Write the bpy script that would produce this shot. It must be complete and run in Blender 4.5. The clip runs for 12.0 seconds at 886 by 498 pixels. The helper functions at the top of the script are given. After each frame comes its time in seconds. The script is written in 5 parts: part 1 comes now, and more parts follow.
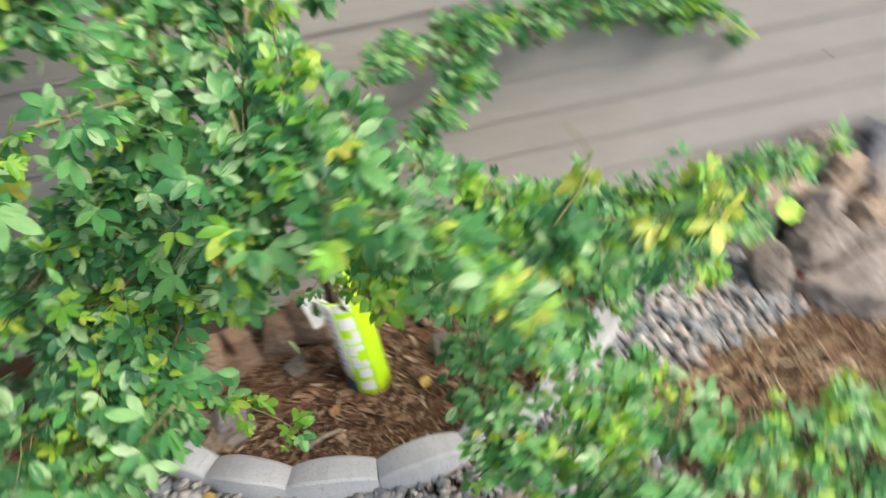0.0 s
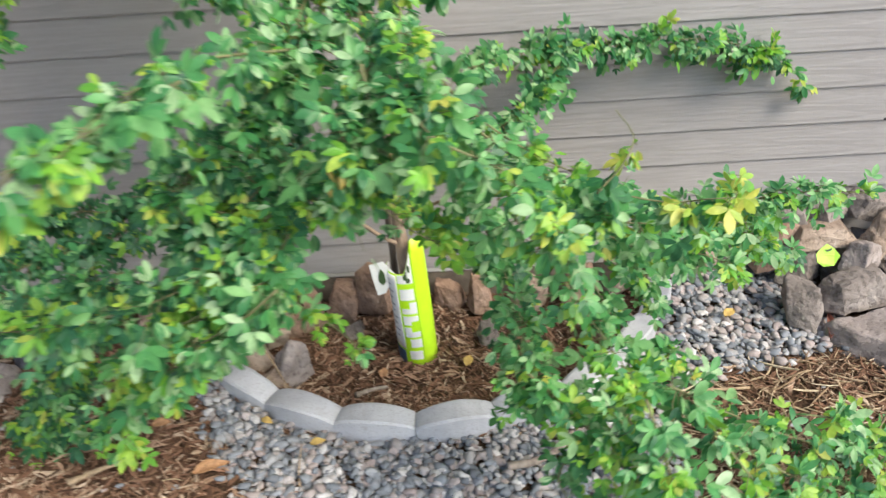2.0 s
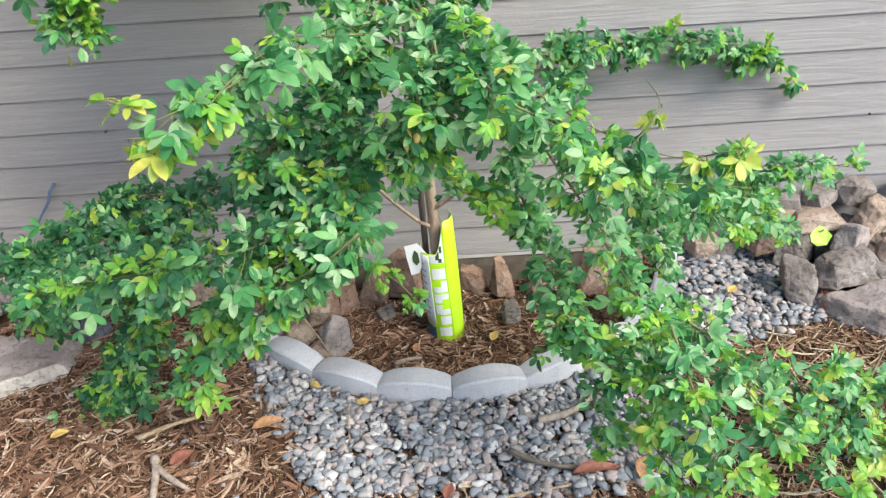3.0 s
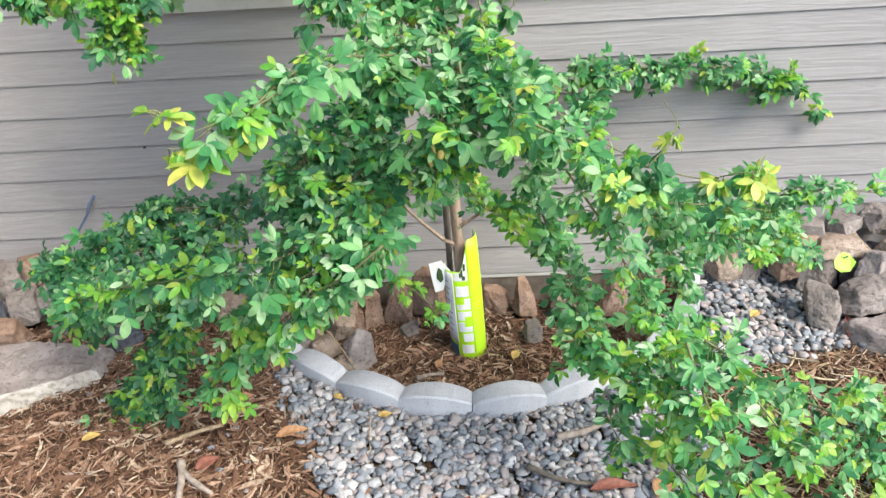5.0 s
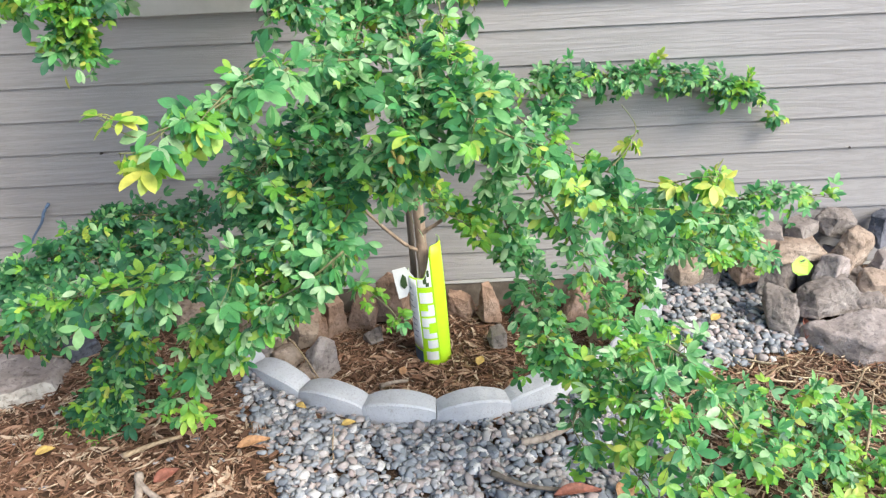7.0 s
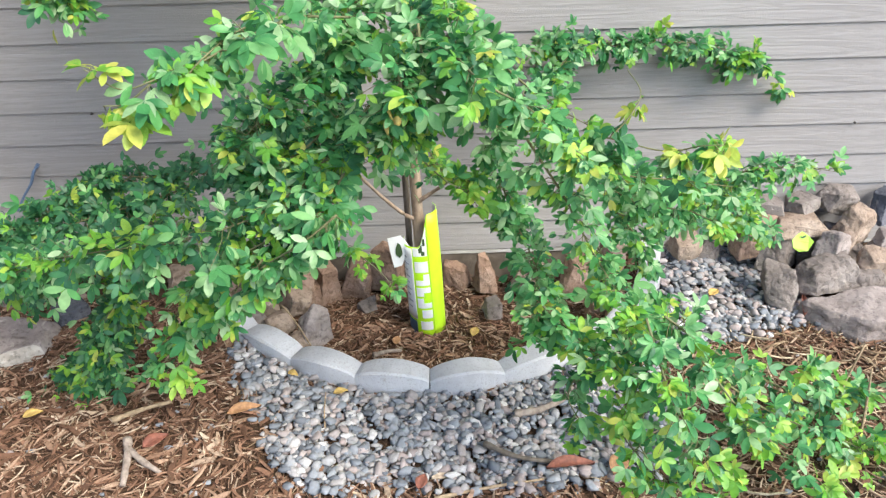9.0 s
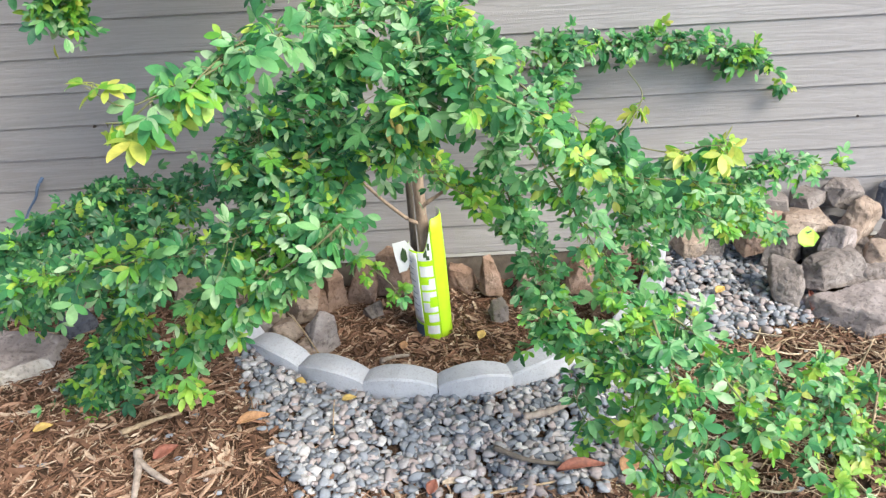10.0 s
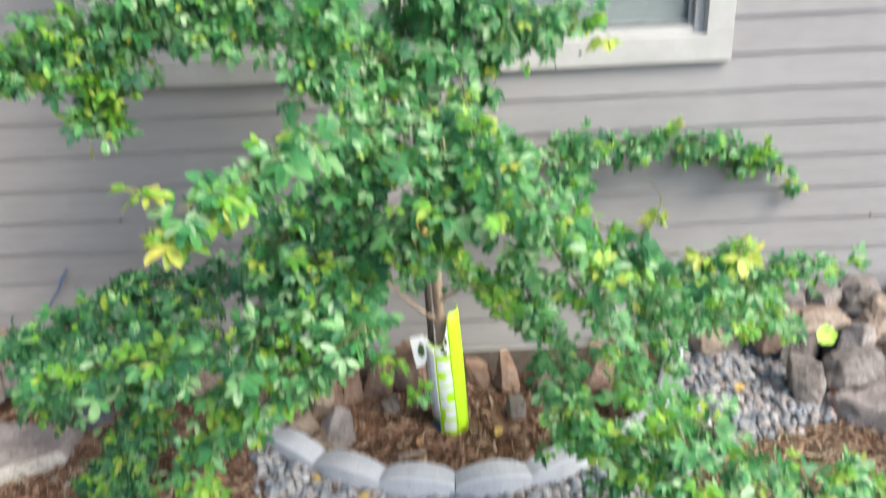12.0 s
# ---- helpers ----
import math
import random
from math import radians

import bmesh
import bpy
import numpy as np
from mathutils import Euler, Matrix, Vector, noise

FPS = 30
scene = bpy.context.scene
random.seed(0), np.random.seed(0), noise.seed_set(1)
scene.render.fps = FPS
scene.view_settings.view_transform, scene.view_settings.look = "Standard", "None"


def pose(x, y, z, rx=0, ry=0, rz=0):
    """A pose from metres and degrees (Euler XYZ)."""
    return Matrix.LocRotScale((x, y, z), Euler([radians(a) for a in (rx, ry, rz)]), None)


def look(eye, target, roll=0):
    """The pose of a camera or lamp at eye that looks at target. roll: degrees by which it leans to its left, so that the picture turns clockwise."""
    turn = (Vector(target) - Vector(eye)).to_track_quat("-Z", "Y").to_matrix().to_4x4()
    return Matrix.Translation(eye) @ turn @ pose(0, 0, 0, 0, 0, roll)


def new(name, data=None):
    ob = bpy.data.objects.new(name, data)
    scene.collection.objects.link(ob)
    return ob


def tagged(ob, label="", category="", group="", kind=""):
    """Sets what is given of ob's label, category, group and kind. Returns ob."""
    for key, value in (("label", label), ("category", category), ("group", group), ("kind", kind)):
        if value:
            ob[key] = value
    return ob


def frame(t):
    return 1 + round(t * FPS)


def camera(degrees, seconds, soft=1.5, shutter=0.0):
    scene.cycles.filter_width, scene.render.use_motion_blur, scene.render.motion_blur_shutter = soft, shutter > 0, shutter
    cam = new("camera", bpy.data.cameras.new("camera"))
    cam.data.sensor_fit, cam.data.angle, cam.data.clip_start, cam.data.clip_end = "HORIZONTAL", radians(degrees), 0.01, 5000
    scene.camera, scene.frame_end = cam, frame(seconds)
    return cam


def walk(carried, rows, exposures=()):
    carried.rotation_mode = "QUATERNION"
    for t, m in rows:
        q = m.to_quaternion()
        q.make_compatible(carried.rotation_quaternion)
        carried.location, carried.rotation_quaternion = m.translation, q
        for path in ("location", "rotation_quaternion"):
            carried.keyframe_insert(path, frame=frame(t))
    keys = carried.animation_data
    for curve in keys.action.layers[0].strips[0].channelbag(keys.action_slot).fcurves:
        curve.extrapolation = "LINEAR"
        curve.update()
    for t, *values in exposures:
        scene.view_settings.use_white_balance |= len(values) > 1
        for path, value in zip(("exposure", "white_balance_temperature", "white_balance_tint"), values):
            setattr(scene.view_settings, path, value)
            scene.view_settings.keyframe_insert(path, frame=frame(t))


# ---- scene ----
cam = camera(59.8, 12.0, 1.3, 0.7)
PATH = [
    (0, (0.218, -1.923, 1.488), (0.317, -0.306, 0.315), -10.0),
    (0.033, (0.193, -1.91, 1.485), (0.333, -0.294, 0.291), -10.2),
    (0.1, (0.233, -1.886, 1.481), (0.366, -0.277, 0.3), -10.7),
    (0.2, (0.253, -1.856, 1.462), (0.415, -0.258, 0.269), -9.5),
    (0.5, (0.216, -1.808, 1.439), (0.453, -0.233, 0.23), -4.9),
    (1, (0.217, -1.848, 1.447), (0.272, -0.259, 0.233), -3.4),
    (1.5, (0.28, -2.014, 1.433), (0.224, -0.422, 0.224), -2.6),
    (2, (0.187, -2.186, 1.517), (0.148, -0.508, 0.43), -3.9),
    (2.5, (0.077, -2.362, 1.519), (0.054, -0.659, 0.47), -4.1),
    (3, (0.067, -2.44, 1.521), (0.052, -0.725, 0.492), -3.8),
    (4.8, (0.083, -2.475, 1.499), (0.025, -0.736, 0.512), -2.7),
    (5, (0.079, -2.492, 1.526), (-0.005, -0.745, 0.556), -3.7),
    (5.5, (0.1, -2.485, 1.512), (0.041, -0.73, 0.555), -3.6),
    (6, (0.101, -2.48, 1.491), (0.06, -0.736, 0.512), -3.6),
    (6.5, (0.095, -2.48, 1.5), (0.088, -0.73, 0.532), -3.0),
    (7, (0.09, -2.484, 1.518), (0.092, -0.729, 0.56), -2.7),
    (9, (0.09, -2.458, 1.488), (0.099, -0.737, 0.469), -1.5),
    (9.5, (0.088, -2.46, 1.489), (0.096, -0.74, 0.468), -1.2),
    (10, (0.09, -2.452, 1.498), (0.087, -0.73, 0.48), -3.1),
    (10.5, (0.086, -2.45, 1.498), (0.077, -0.727, 0.482), -3.5),
    (11, (0.087, -2.453, 1.508), (0.084, -0.716, 0.516), -3.2),
    (11.5, (0.074, -2.458, 1.511), (0.063, -0.703, 0.552), -3.1),
    (11.8, (0.051, -2.482, 1.508), (0.042, -0.688, 0.624), -3.1),
    (11.9, (0.072, -2.455, 1.519), (0.051, -0.653, 0.652), -3.1),
    (12, (0.067, -2.46, 1.528), (0.049, -0.633, 0.714), -2.9),
]
walk(cam, [(t, look(eye, target, roll)) for t, eye, target, roll in PATH],
     ((0, 1.32, 7150, 10), (1.0, 1.33, 7050, 10), (1.5, 1.33, 6950, 10), (2.5, 1.33, 6600, 10), (3.0, 1.47, 6500, 10), (5, 1.61, 6500, 10), (9.5, 1.60, 6500, 10), (11.3, 1.57, 6500, 10), (12, 1.50, 6500, 10)))

# ---- light: bright overcast sky, soft sun from the open side ----
SUN_ELEVATION, SUN_AZIMUTH = 46, 130
sky_world = bpy.data.worlds.new("overcast_sky")
scene.world = sky_world
sky_world.use_nodes = True
wn = sky_world.node_tree.nodes
sky = wn.new("ShaderNodeTexSky")
sky.sky_type = 'NISHITA'
sky.sun_disc = False
sky.sun_elevation = radians(SUN_ELEVATION)
sky.sun_rotation = radians(SUN_AZIMUTH)
sky.air_density, sky.dust_density, sky.ozone_density = 1.0, 1.6, 1.2
wn["Background"].inputs["Strength"].default_value = 0.15
sky_world.node_tree.links.new(sky.outputs[0], wn["Background"].inputs["Color"])
sun = new("sun", bpy.data.lights.new("sun", 'SUN'))
sun.data.energy, sun.data.angle, sun.data.color = 2.0, radians(30), (1.0, 0.95, 0.83)
az, el = radians(SUN_AZIMUTH), radians(SUN_ELEVATION)
sun.matrix_world = look((0, 0, 0), (-math.sin(az) * math.cos(el), -math.cos(az) * math.cos(el), -math.sin(el)))


# ---- materials ----
class Mat:
    """A node material with a Principled shader and short helpers."""

    def __init__(self, name, roughness=0.7, specular=0.4):
        self.m = bpy.data.materials.new(name)
        self.m.use_nodes = True
        self.t = self.m.node_tree
        self.p = self.t.nodes["Principled BSDF"]
        self.p.inputs["Roughness"].default_value = roughness
        self.p.inputs["Specular IOR Level"].default_value = specular
        self.coord = None

    def node(self, kind, **values):
        n = self.t.nodes.new(kind)
        for key, value in values.items():
            n.inputs[key].default_value = value
        return n

    def link(self, a, b):
        self.t.links.new(a, b)

    def where(self, stretch=(1, 1, 1)):
        if self.coord is None:
            self.coord = self.t.nodes.new("ShaderNodeTexCoord")
        mp = self.t.nodes.new("ShaderNodeMapping")
        mp.inputs["Scale"].default_value = stretch
        self.link(self.coord.outputs["Object"], mp.inputs["Vector"])
        return mp.outputs[0]

    def noise(self, scale, detail=4, rough=0.6, stretch=(1, 1, 1), distortion=0.0):
        n = self.node("ShaderNodeTexNoise", Scale=scale, Detail=detail, Roughness=rough, Distortion=distortion)
        self.link(self.where(stretch), n.inputs["Vector"])
        return n.outputs["Fac"]

    def ramp(self, fac, *stops):
        r = self.t.nodes.new("ShaderNodeValToRGB")
        while len(r.color_ramp.elements) < len(stops):
            r.color_ramp.elements.new(0.5)
        for e, (at, colour) in zip(r.color_ramp.elements, stops):
            e.position, e.color = at, (*colour, 1)
        self.link(fac, r.inputs[0])
        return r.outputs[0]

    def mix(self, fac, a, b, blend='MIX'):
        n = self.t.nodes.new("ShaderNodeMix")
        n.data_type, n.blend_type = 'RGBA', blend
        for socket, value in ((n.inputs[0], fac), (n.inputs[6], a), (n.inputs[7], b)):
            if isinstance(value, (float, int)):
                socket.default_value = value
            elif isinstance(value, tuple):
                socket.default_value = (*value, 1)
            else:
                self.link(value, socket)
        return n.outputs[2]

    def colour(self, out):
        if isinstance(out, tuple):
            self.p.inputs["Base Color"].default_value = (*out, 1)
        else:
            self.link(out, self.p.inputs["Base Color"])

    def bump(self, height, strength=0.3, distance=0.01):
        b = self.node("ShaderNodeBump", Strength=strength, Distance=distance)
        self.link(height, b.inputs["Height"])
        self.link(b.outputs[0], self.p.inputs["Normal"])

    def chance(self, of_object):
        if of_object:
            return self.t.nodes.new("ShaderNodeObjectInfo").outputs["Random"]
        return self.t.nodes.new("ShaderNodeNewGeometry").outputs["Random Per Island"]


def plain(name, rgb, roughness=0.6, bump=0.0, scale=60, vary=0.12):
    m = Mat(name, roughness)
    n = m.noise(scale)
    low, high = tuple(c * (1 - vary) for c in rgb), tuple(min(1, c * (1 + vary)) for c in rgb)
    m.colour(m.ramp(n, (0.3, low), (0.7, high)))
    if bump:
        m.bump(n, bump, 0.004)
    return m.m


def leaf_material(name, stops, of_object):
    m = Mat(name, 0.40, 0.5)
    tone = m.ramp(m.chance(of_object), *stops)
    blotch = m.noise(55, 3)
    tone = m.mix(m.ramp(blotch, (0.35, (0, 0, 0)), (0.75, (0.35, 0.35, 0.35))), tone, (0.10, 0.25, 0.09))
    tone = m.mix(1.0, tone, m.ramp(m.noise(38, 2, 0.5), (0.30, (0.72, 0.76, 0.72)), (0.70, (1.18, 1.15, 1.15))), 'MULTIPLY')
    m.colour(tone)
    m.bump(m.noise(95, 3), 0.45, 0.005)
    tr = m.t.nodes.new("ShaderNodeBsdfTranslucent")
    m.link(tone, tr.inputs["Color"])
    mixer = m.node("ShaderNodeMixShader", Fac=0.48)
    m.link(m.p.outputs[0], mixer.inputs[1])
    m.link(tr.outputs[0], mixer.inputs[2])
    m.link(mixer.outputs[0], m.t.nodes["Material Output"].inputs["Surface"])
    return m.m


GREENS = ((0.0, (0.034, 0.185, 0.066)), (0.25, (0.064, 0.280, 0.088)), (0.50, (0.118, 0.380, 0.112)), (0.76, (0.235, 0.485, 0.180)), (1.0, (0.43, 0.60, 0.35)))
LIMES = ((0.0, (0.12, 0.38, 0.035)), (0.45, (0.23, 0.51, 0.052)), (0.85, (0.40, 0.60, 0.085)), (1.0, (0.56, 0.58, 0.10)))
# darker copy of the leaf green: shade put into the colour
SHADED_GREENS = ((0.0, (0.018, 0.105, 0.052)), (0.45, (0.030, 0.150, 0.068)), (0.85, (0.054, 0.210, 0.080)), (1.0, (0.11, 0.29, 0.10)))
LEAF, LEAF_ONE = leaf_material("mature_leaf", GREENS, False), leaf_material("mature_leaf_single", GREENS, True)
YOUNG, YOUNG_ONE = leaf_material("young_leaf", LIMES, False), leaf_material("young_leaf_single", LIMES, True)
YELLOWS = ((0.0, (0.36, 0.56, 0.08)), (0.5, (0.55, 0.62, 0.10)), (1.0, (0.68, 0.62, 0.13)))
LEAF_SHADED = leaf_material("shaded_leaf", SHADED_GREENS, False)
YELLOW = leaf_material("yellowing_leaf", YELLOWS, False)


def bark_material(name, dark, light):
    m = Mat(name, 0.85)
    n = m.noise(40, 6, 0.7, (1, 1, 0.25))
    m.colour(m.ramp(n, (0.3, dark), (0.7, light)))
    m.bump(n, 0.6, 0.006)
    return m.m


BARK = bark_material("young_bark", (0.15, 0.105, 0.075), (0.42, 0.32, 0.235))
TWIG = bark_material("green_twig", (0.08, 0.10, 0.04), (0.20, 0.19, 0.09))
STAKE = bark_material("weathered_stake", (0.06, 0.05, 0.04), (0.17, 0.14, 0.11))
DRIFT = bark_material("grey_driftwood", (0.13, 0.10, 0.08), (0.36, 0.30, 0.25))

m = Mat("painted_siding", 0.5, 0.4)
grain = m.noise(15, 5, 0.60, (0.11, 1, 2.1), 2.8)
fine = m.noise(120, 4, 0.6, (0.03, 1, 1.0), 0.8)
stain = m.noise(1.6, 4)
face = m.ramp(stain, (0.3, (0.262, 0.250, 0.245)), (0.7, (0.306, 0.293, 0.288)))
face = m.mix(m.ramp(grain, (0.40, (0, 0, 0)), (0.50, (0.26, 0.26, 0.26)), (0.55, (0, 0, 0))), face, (0.15, 0.138, 0.130))
face = m.mix(m.ramp(fine, (0.45, (0, 0, 0)), (0.7, (0.10, 0.10, 0.10))), face, (0.36, 0.345, 0.335))
tone = m.chance(True)
face = m.mix(0.10, face, m.ramp(tone, (0, (0.15, 0.14, 0.135)), (1, (0.38, 0.36, 0.35))))
m.colour(face)
m.bump(grain, 0.5, 0.006)
SIDING = m.m

m = Mat("window_trim_paint", 0.45)
n = m.noise(9, 5)
m.colour(m.ramp(n, (0.3, (0.37, 0.36, 0.335)), (0.7, (0.46, 0.45, 0.425))))
m.bump(m.noise(80, 4), 0.12, 0.004)
TRIM = m.m

m = Mat("foundation_concrete", 0.9)
n = m.noise(14, 7)
m.colour(m.ramp(n, (0.3, (0.075, 0.06, 0.048)), (0.7, (0.17, 0.14, 0.11))))
m.bump(n, 0.5, 0.02)
FOUNDATION = m.m

m = Mat("edging_concrete", 0.88, 0.25)
n, f2 = m.noise(7, 6), m.noise(170, 3)
c = m.ramp(n, (0.28, (0.34, 0.345, 0.365)), (0.5, (0.425, 0.43, 0.45)), (0.75, (0.49, 0.495, 0.51)))
c = m.mix(m.ramp(f2, (0.35, (0.45, 0.45, 0.45)), (0.45, (0, 0, 0))), c, (0.27, 0.26, 0.25))
c = m.mix(m.ramp(m.noise(22, 5), (0.62, (0, 0, 0)), (0.74, (0.5, 0.5, 0.5))), c, (0.27, 0.23, 0.19))
m.colour(c)
m.bump(f2, 0.35, 0.004)
EDGING = m.m


def rock_material(name, a, b, c):
    m = Mat(name, 0.88, 0.25)
    n, fine = m.noise(6, 8, 0.65), m.noise(60, 5, 0.7)
    tone = m.ramp(n, (0.3, a), (0.5, b), (0.72, c))
    tone = m.mix(m.ramp(fine, (0.36, (0.6, 0.6, 0.6)), (0.48, (0, 0, 0))), tone, tuple(v * 0.5 for v in a))
    tone = m.mix(m.ramp(m.noise(11, 4, 0.6, (1, 1, 1), 1.5), (0.60, (0, 0, 0)), (0.68, (0.45, 0.45, 0.45))), tone, (0.50, 0.46, 0.40))
    m.colour(tone)
    h = m.mix(0.5, n, fine)
    m.bump(h, 0.75, 0.02)
    return m.m


ROCK_GREY = rock_material("grey_brown_rock", (0.11, 0.092, 0.082), (0.20, 0.172, 0.155), (0.30, 0.27, 0.245))
ROCK_TAN = rock_material("tan_rock", (0.18, 0.132, 0.10), (0.29, 0.222, 0.172), (0.42, 0.345, 0.28))
ROCK_RUST = rock_material("rust_brown_rock", (0.15, 0.090, 0.062), (0.26, 0.170, 0.122), (0.37, 0.27, 0.215))
ROCK_PINK = rock_material("grey_pink_rock", (0.185, 0.155, 0.142), (0.28, 0.24, 0.222), (0.39, 0.345, 0.325))
ROCK_BROKEN = rock_material("pale_broken_rock", (0.30, 0.265, 0.225), (0.43, 0.395, 0.345), (0.56, 0.53, 0.48))
ROCK_SLATE = rock_material("blue_slate_rock", (0.06, 0.065, 0.08), (0.10, 0.105, 0.125), (0.16, 0.16, 0.18))


def pebble_material(name, of_object):
    m = Mat(name, 0.78, 0.25)
    tone = m.ramp(m.chance(of_object), (0.0, (0.095, 0.108, 0.125)), (0.16, (0.160, 0.182, 0.208)), (0.36, (0.220, 0.242, 0.270)), (0.46, (0.285, 0.298, 0.312)),
                  (0.58, (0.315, 0.298, 0.290)), (0.70, (0.275, 0.226, 0.213)), (0.80, (0.36, 0.308, 0.295)), (0.90, (0.40, 0.392, 0.387)), (1.0, (0.54, 0.53, 0.52)))
    tone = m.mix(m.ramp(m.noise(110, 4), (0.4, (0.35, 0.35, 0.35)), (0.6, (0, 0, 0))), tone, (0.16, 0.15, 0.15))
    m.colour(tone)
    m.bump(m.noise(220, 3), 0.2, 0.002)
    return m.m


PEBBLE, PEBBLE_ONE = pebble_material("river_pebble", False), pebble_material("river_pebble_single", True)


def chip_material(name, of_object, straw):
    m = Mat(name, 0.85, 0.25)
    stops = ((0.0, (0.055, 0.029, 0.018)), (0.30, (0.14, 0.073, 0.044)), (0.60, (0.24, 0.132, 0.084)), (0.85, (0.37, 0.245, 0.168)), (1.0, (0.52, 0.42, 0.31)))
    if straw:
        stops = ((0.0, (0.16, 0.10, 0.06)), (0.4, (0.30, 0.21, 0.13)), (0.75, (0.47, 0.37, 0.24)), (1.0, (0.62, 0.53, 0.38)))
    tone = m.ramp(m.chance(of_object), *stops)
    tone = m.mix(m.ramp(m.noise(90, 4), (0.35, (0.5, 0.5, 0.5)), (0.6, (0, 0, 0))), tone, (0.06, 0.035, 0.02))
    m.colour(tone)
    m.bump(m.noise(160, 4), 0.4, 0.003)
    return m.m


CHIP, CHIP_ONE, STRAW = chip_material("bark_chip", False, False), chip_material("bark_chip_single", True, False), chip_material("dry_straw", False, True)

m = Mat("mulch_soil", 0.95, 0.2)
n, f2 = m.noise(9, 8, 0.7), m.noise(95, 6, 0.75, (1, 1, 1), 1.2)
c = m.ramp(f2, (0.3, (0.028, 0.017, 0.011)), (0.5, (0.085, 0.05, 0.030)), (0.7, (0.20, 0.125, 0.08)))
c = m.mix(m.ramp(n, (0.35, (0, 0, 0)), (0.7, (0.4, 0.4, 0.4))), c, (0.10, 0.065, 0.042))
m.colour(c)
m.bump(f2, 0.9, 0.02)
SOIL = m.m

LIME_PLASTIC = plain("lime_plastic", (0.44, 0.78, 0.02), 0.35, 0.1, 30, 0.08)
# lighter copy of the sleeve's lime, with the lit side put into the colour
LIME_LIT = plain("lime_plastic_lit", (0.52, 0.86, 0.03), 0.4, 0.05, 25, 0.06)
TAG_GREEN = plain("tag_green_plastic", (0.33, 0.60, 0.06), 0.5, 0.1, 40, 0.15)
WHITE_PLASTIC = plain("white_plastic", (0.72, 0.74, 0.74), 0.4, 0.05, 40, 0.05)
PRINT_GREY = plain("grey_print", (0.30, 0.32, 0.36), 0.5)
PRINT_BLUE = plain("blue_print", (0.05, 0.10, 0.16), 0.5)
PRINT_SHADOW_DARK = plain("dark_green_print_and_shadow", (0.04, 0.08, 0.03), 0.6)
DEAD_YELLOW = plain("yellow_dead_leaf", (0.42, 0.29, 0.09), 0.7, 0.3, 90, 0.3)
DRY_YELLOW = plain("dry_yellow_leaf", (0.56, 0.44, 0.14), 0.7, 0.3, 90, 0.3)
DEAD_RED = plain("red_brown_dead_leaf", (0.20, 0.075, 0.05), 0.7, 0.3, 90, 0.35)
DEAD_TAN = plain("tan_dead_leaf", (0.33, 0.18, 0.09), 0.75, 0.3, 90, 0.35)
BLUE_CORD = plain("dark_blue_cord", (0.09, 0.14, 0.22), 0.6)
NAIL = plain("dark_nail", (0.05, 0.04, 0.035), 0.6)
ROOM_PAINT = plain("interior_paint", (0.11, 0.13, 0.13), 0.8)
ROOF = plain("grey_soffit", (0.45, 0.43, 0.40), 0.7, 0.2)

m = Mat("window_glass", 0.03, 0.6)
m.p.inputs["Transmission Weight"].default_value = 0.75
m.p.inputs["IOR"].default_value = 1.5
m.colour((0.55, 0.63, 0.62))
GLASS = m.m


# ---- helpers for building ----
def finish(bm, name, material, smooth=False):
    me = bpy.data.meshes.new(name)
    bm.normal_update()
    bm.to_mesh(me)
    bm.free()
    for mat in material if isinstance(material, (list, tuple)) else [material]:
        me.materials.append(mat)
    if smooth:
        for p in me.polygons:
            p.use_smooth = True
    return me


def part(name, bm, material, parent, label="", smooth=False):
    ob = new(name, finish(bm, name, material, smooth))
    ob.parent = parent
    if label:
        tagged(ob, label)
    return ob


def thing(name, label, category, place=(0, 0, 0), group="", kind=""):
    ob = new(name)
    ob.location = place
    return tagged(ob, label, category, group, kind)


def box(x0, x1, y0, y1, z0, z1, bevel=0.0, bm=None):
    b = bmesh.new()
    bmesh.ops.create_cube(b, size=1)
    for v in b.verts:
        v.co = Vector(((x0 + x1) / 2 + v.co.x * (x1 - x0), (y0 + y1) / 2 + v.co.y * (y1 - y0), (z0 + z1) / 2 + v.co.z * (z1 - z0)))
    if bevel:
        bmesh.ops.bevel(b, geom=b.edges[:], offset=bevel, segments=2, affect='EDGES', profile=0.5)
    if bm is None:
        return b
    me = bpy.data.meshes.new("tmp")
    b.to_mesh(me)
    b.free()
    bm.from_mesh(me)
    bpy.data.meshes.remove(me)
    return bm


def smooth_line(points, steps=8):
    """A Catmull-Rom line through the points."""
    p = [Vector(q) for q in points]
    p = [p[0] * 2 - p[1]] + p + [p[-1] * 2 - p[-2]]
    out = []
    for i in range(1, len(p) - 2):
        for s in range(steps):
            t = s / steps
            a, b, c, d = p[i - 1], p[i], p[i + 1], p[i + 2]
            out.append(0.5 * (2 * b + (c - a) * t + (2 * a - 5 * b + 4 * c - d) * t * t + (3 * b - a - 3 * c + d) * t ** 3))
    out.append(p[-2].copy())
    return out


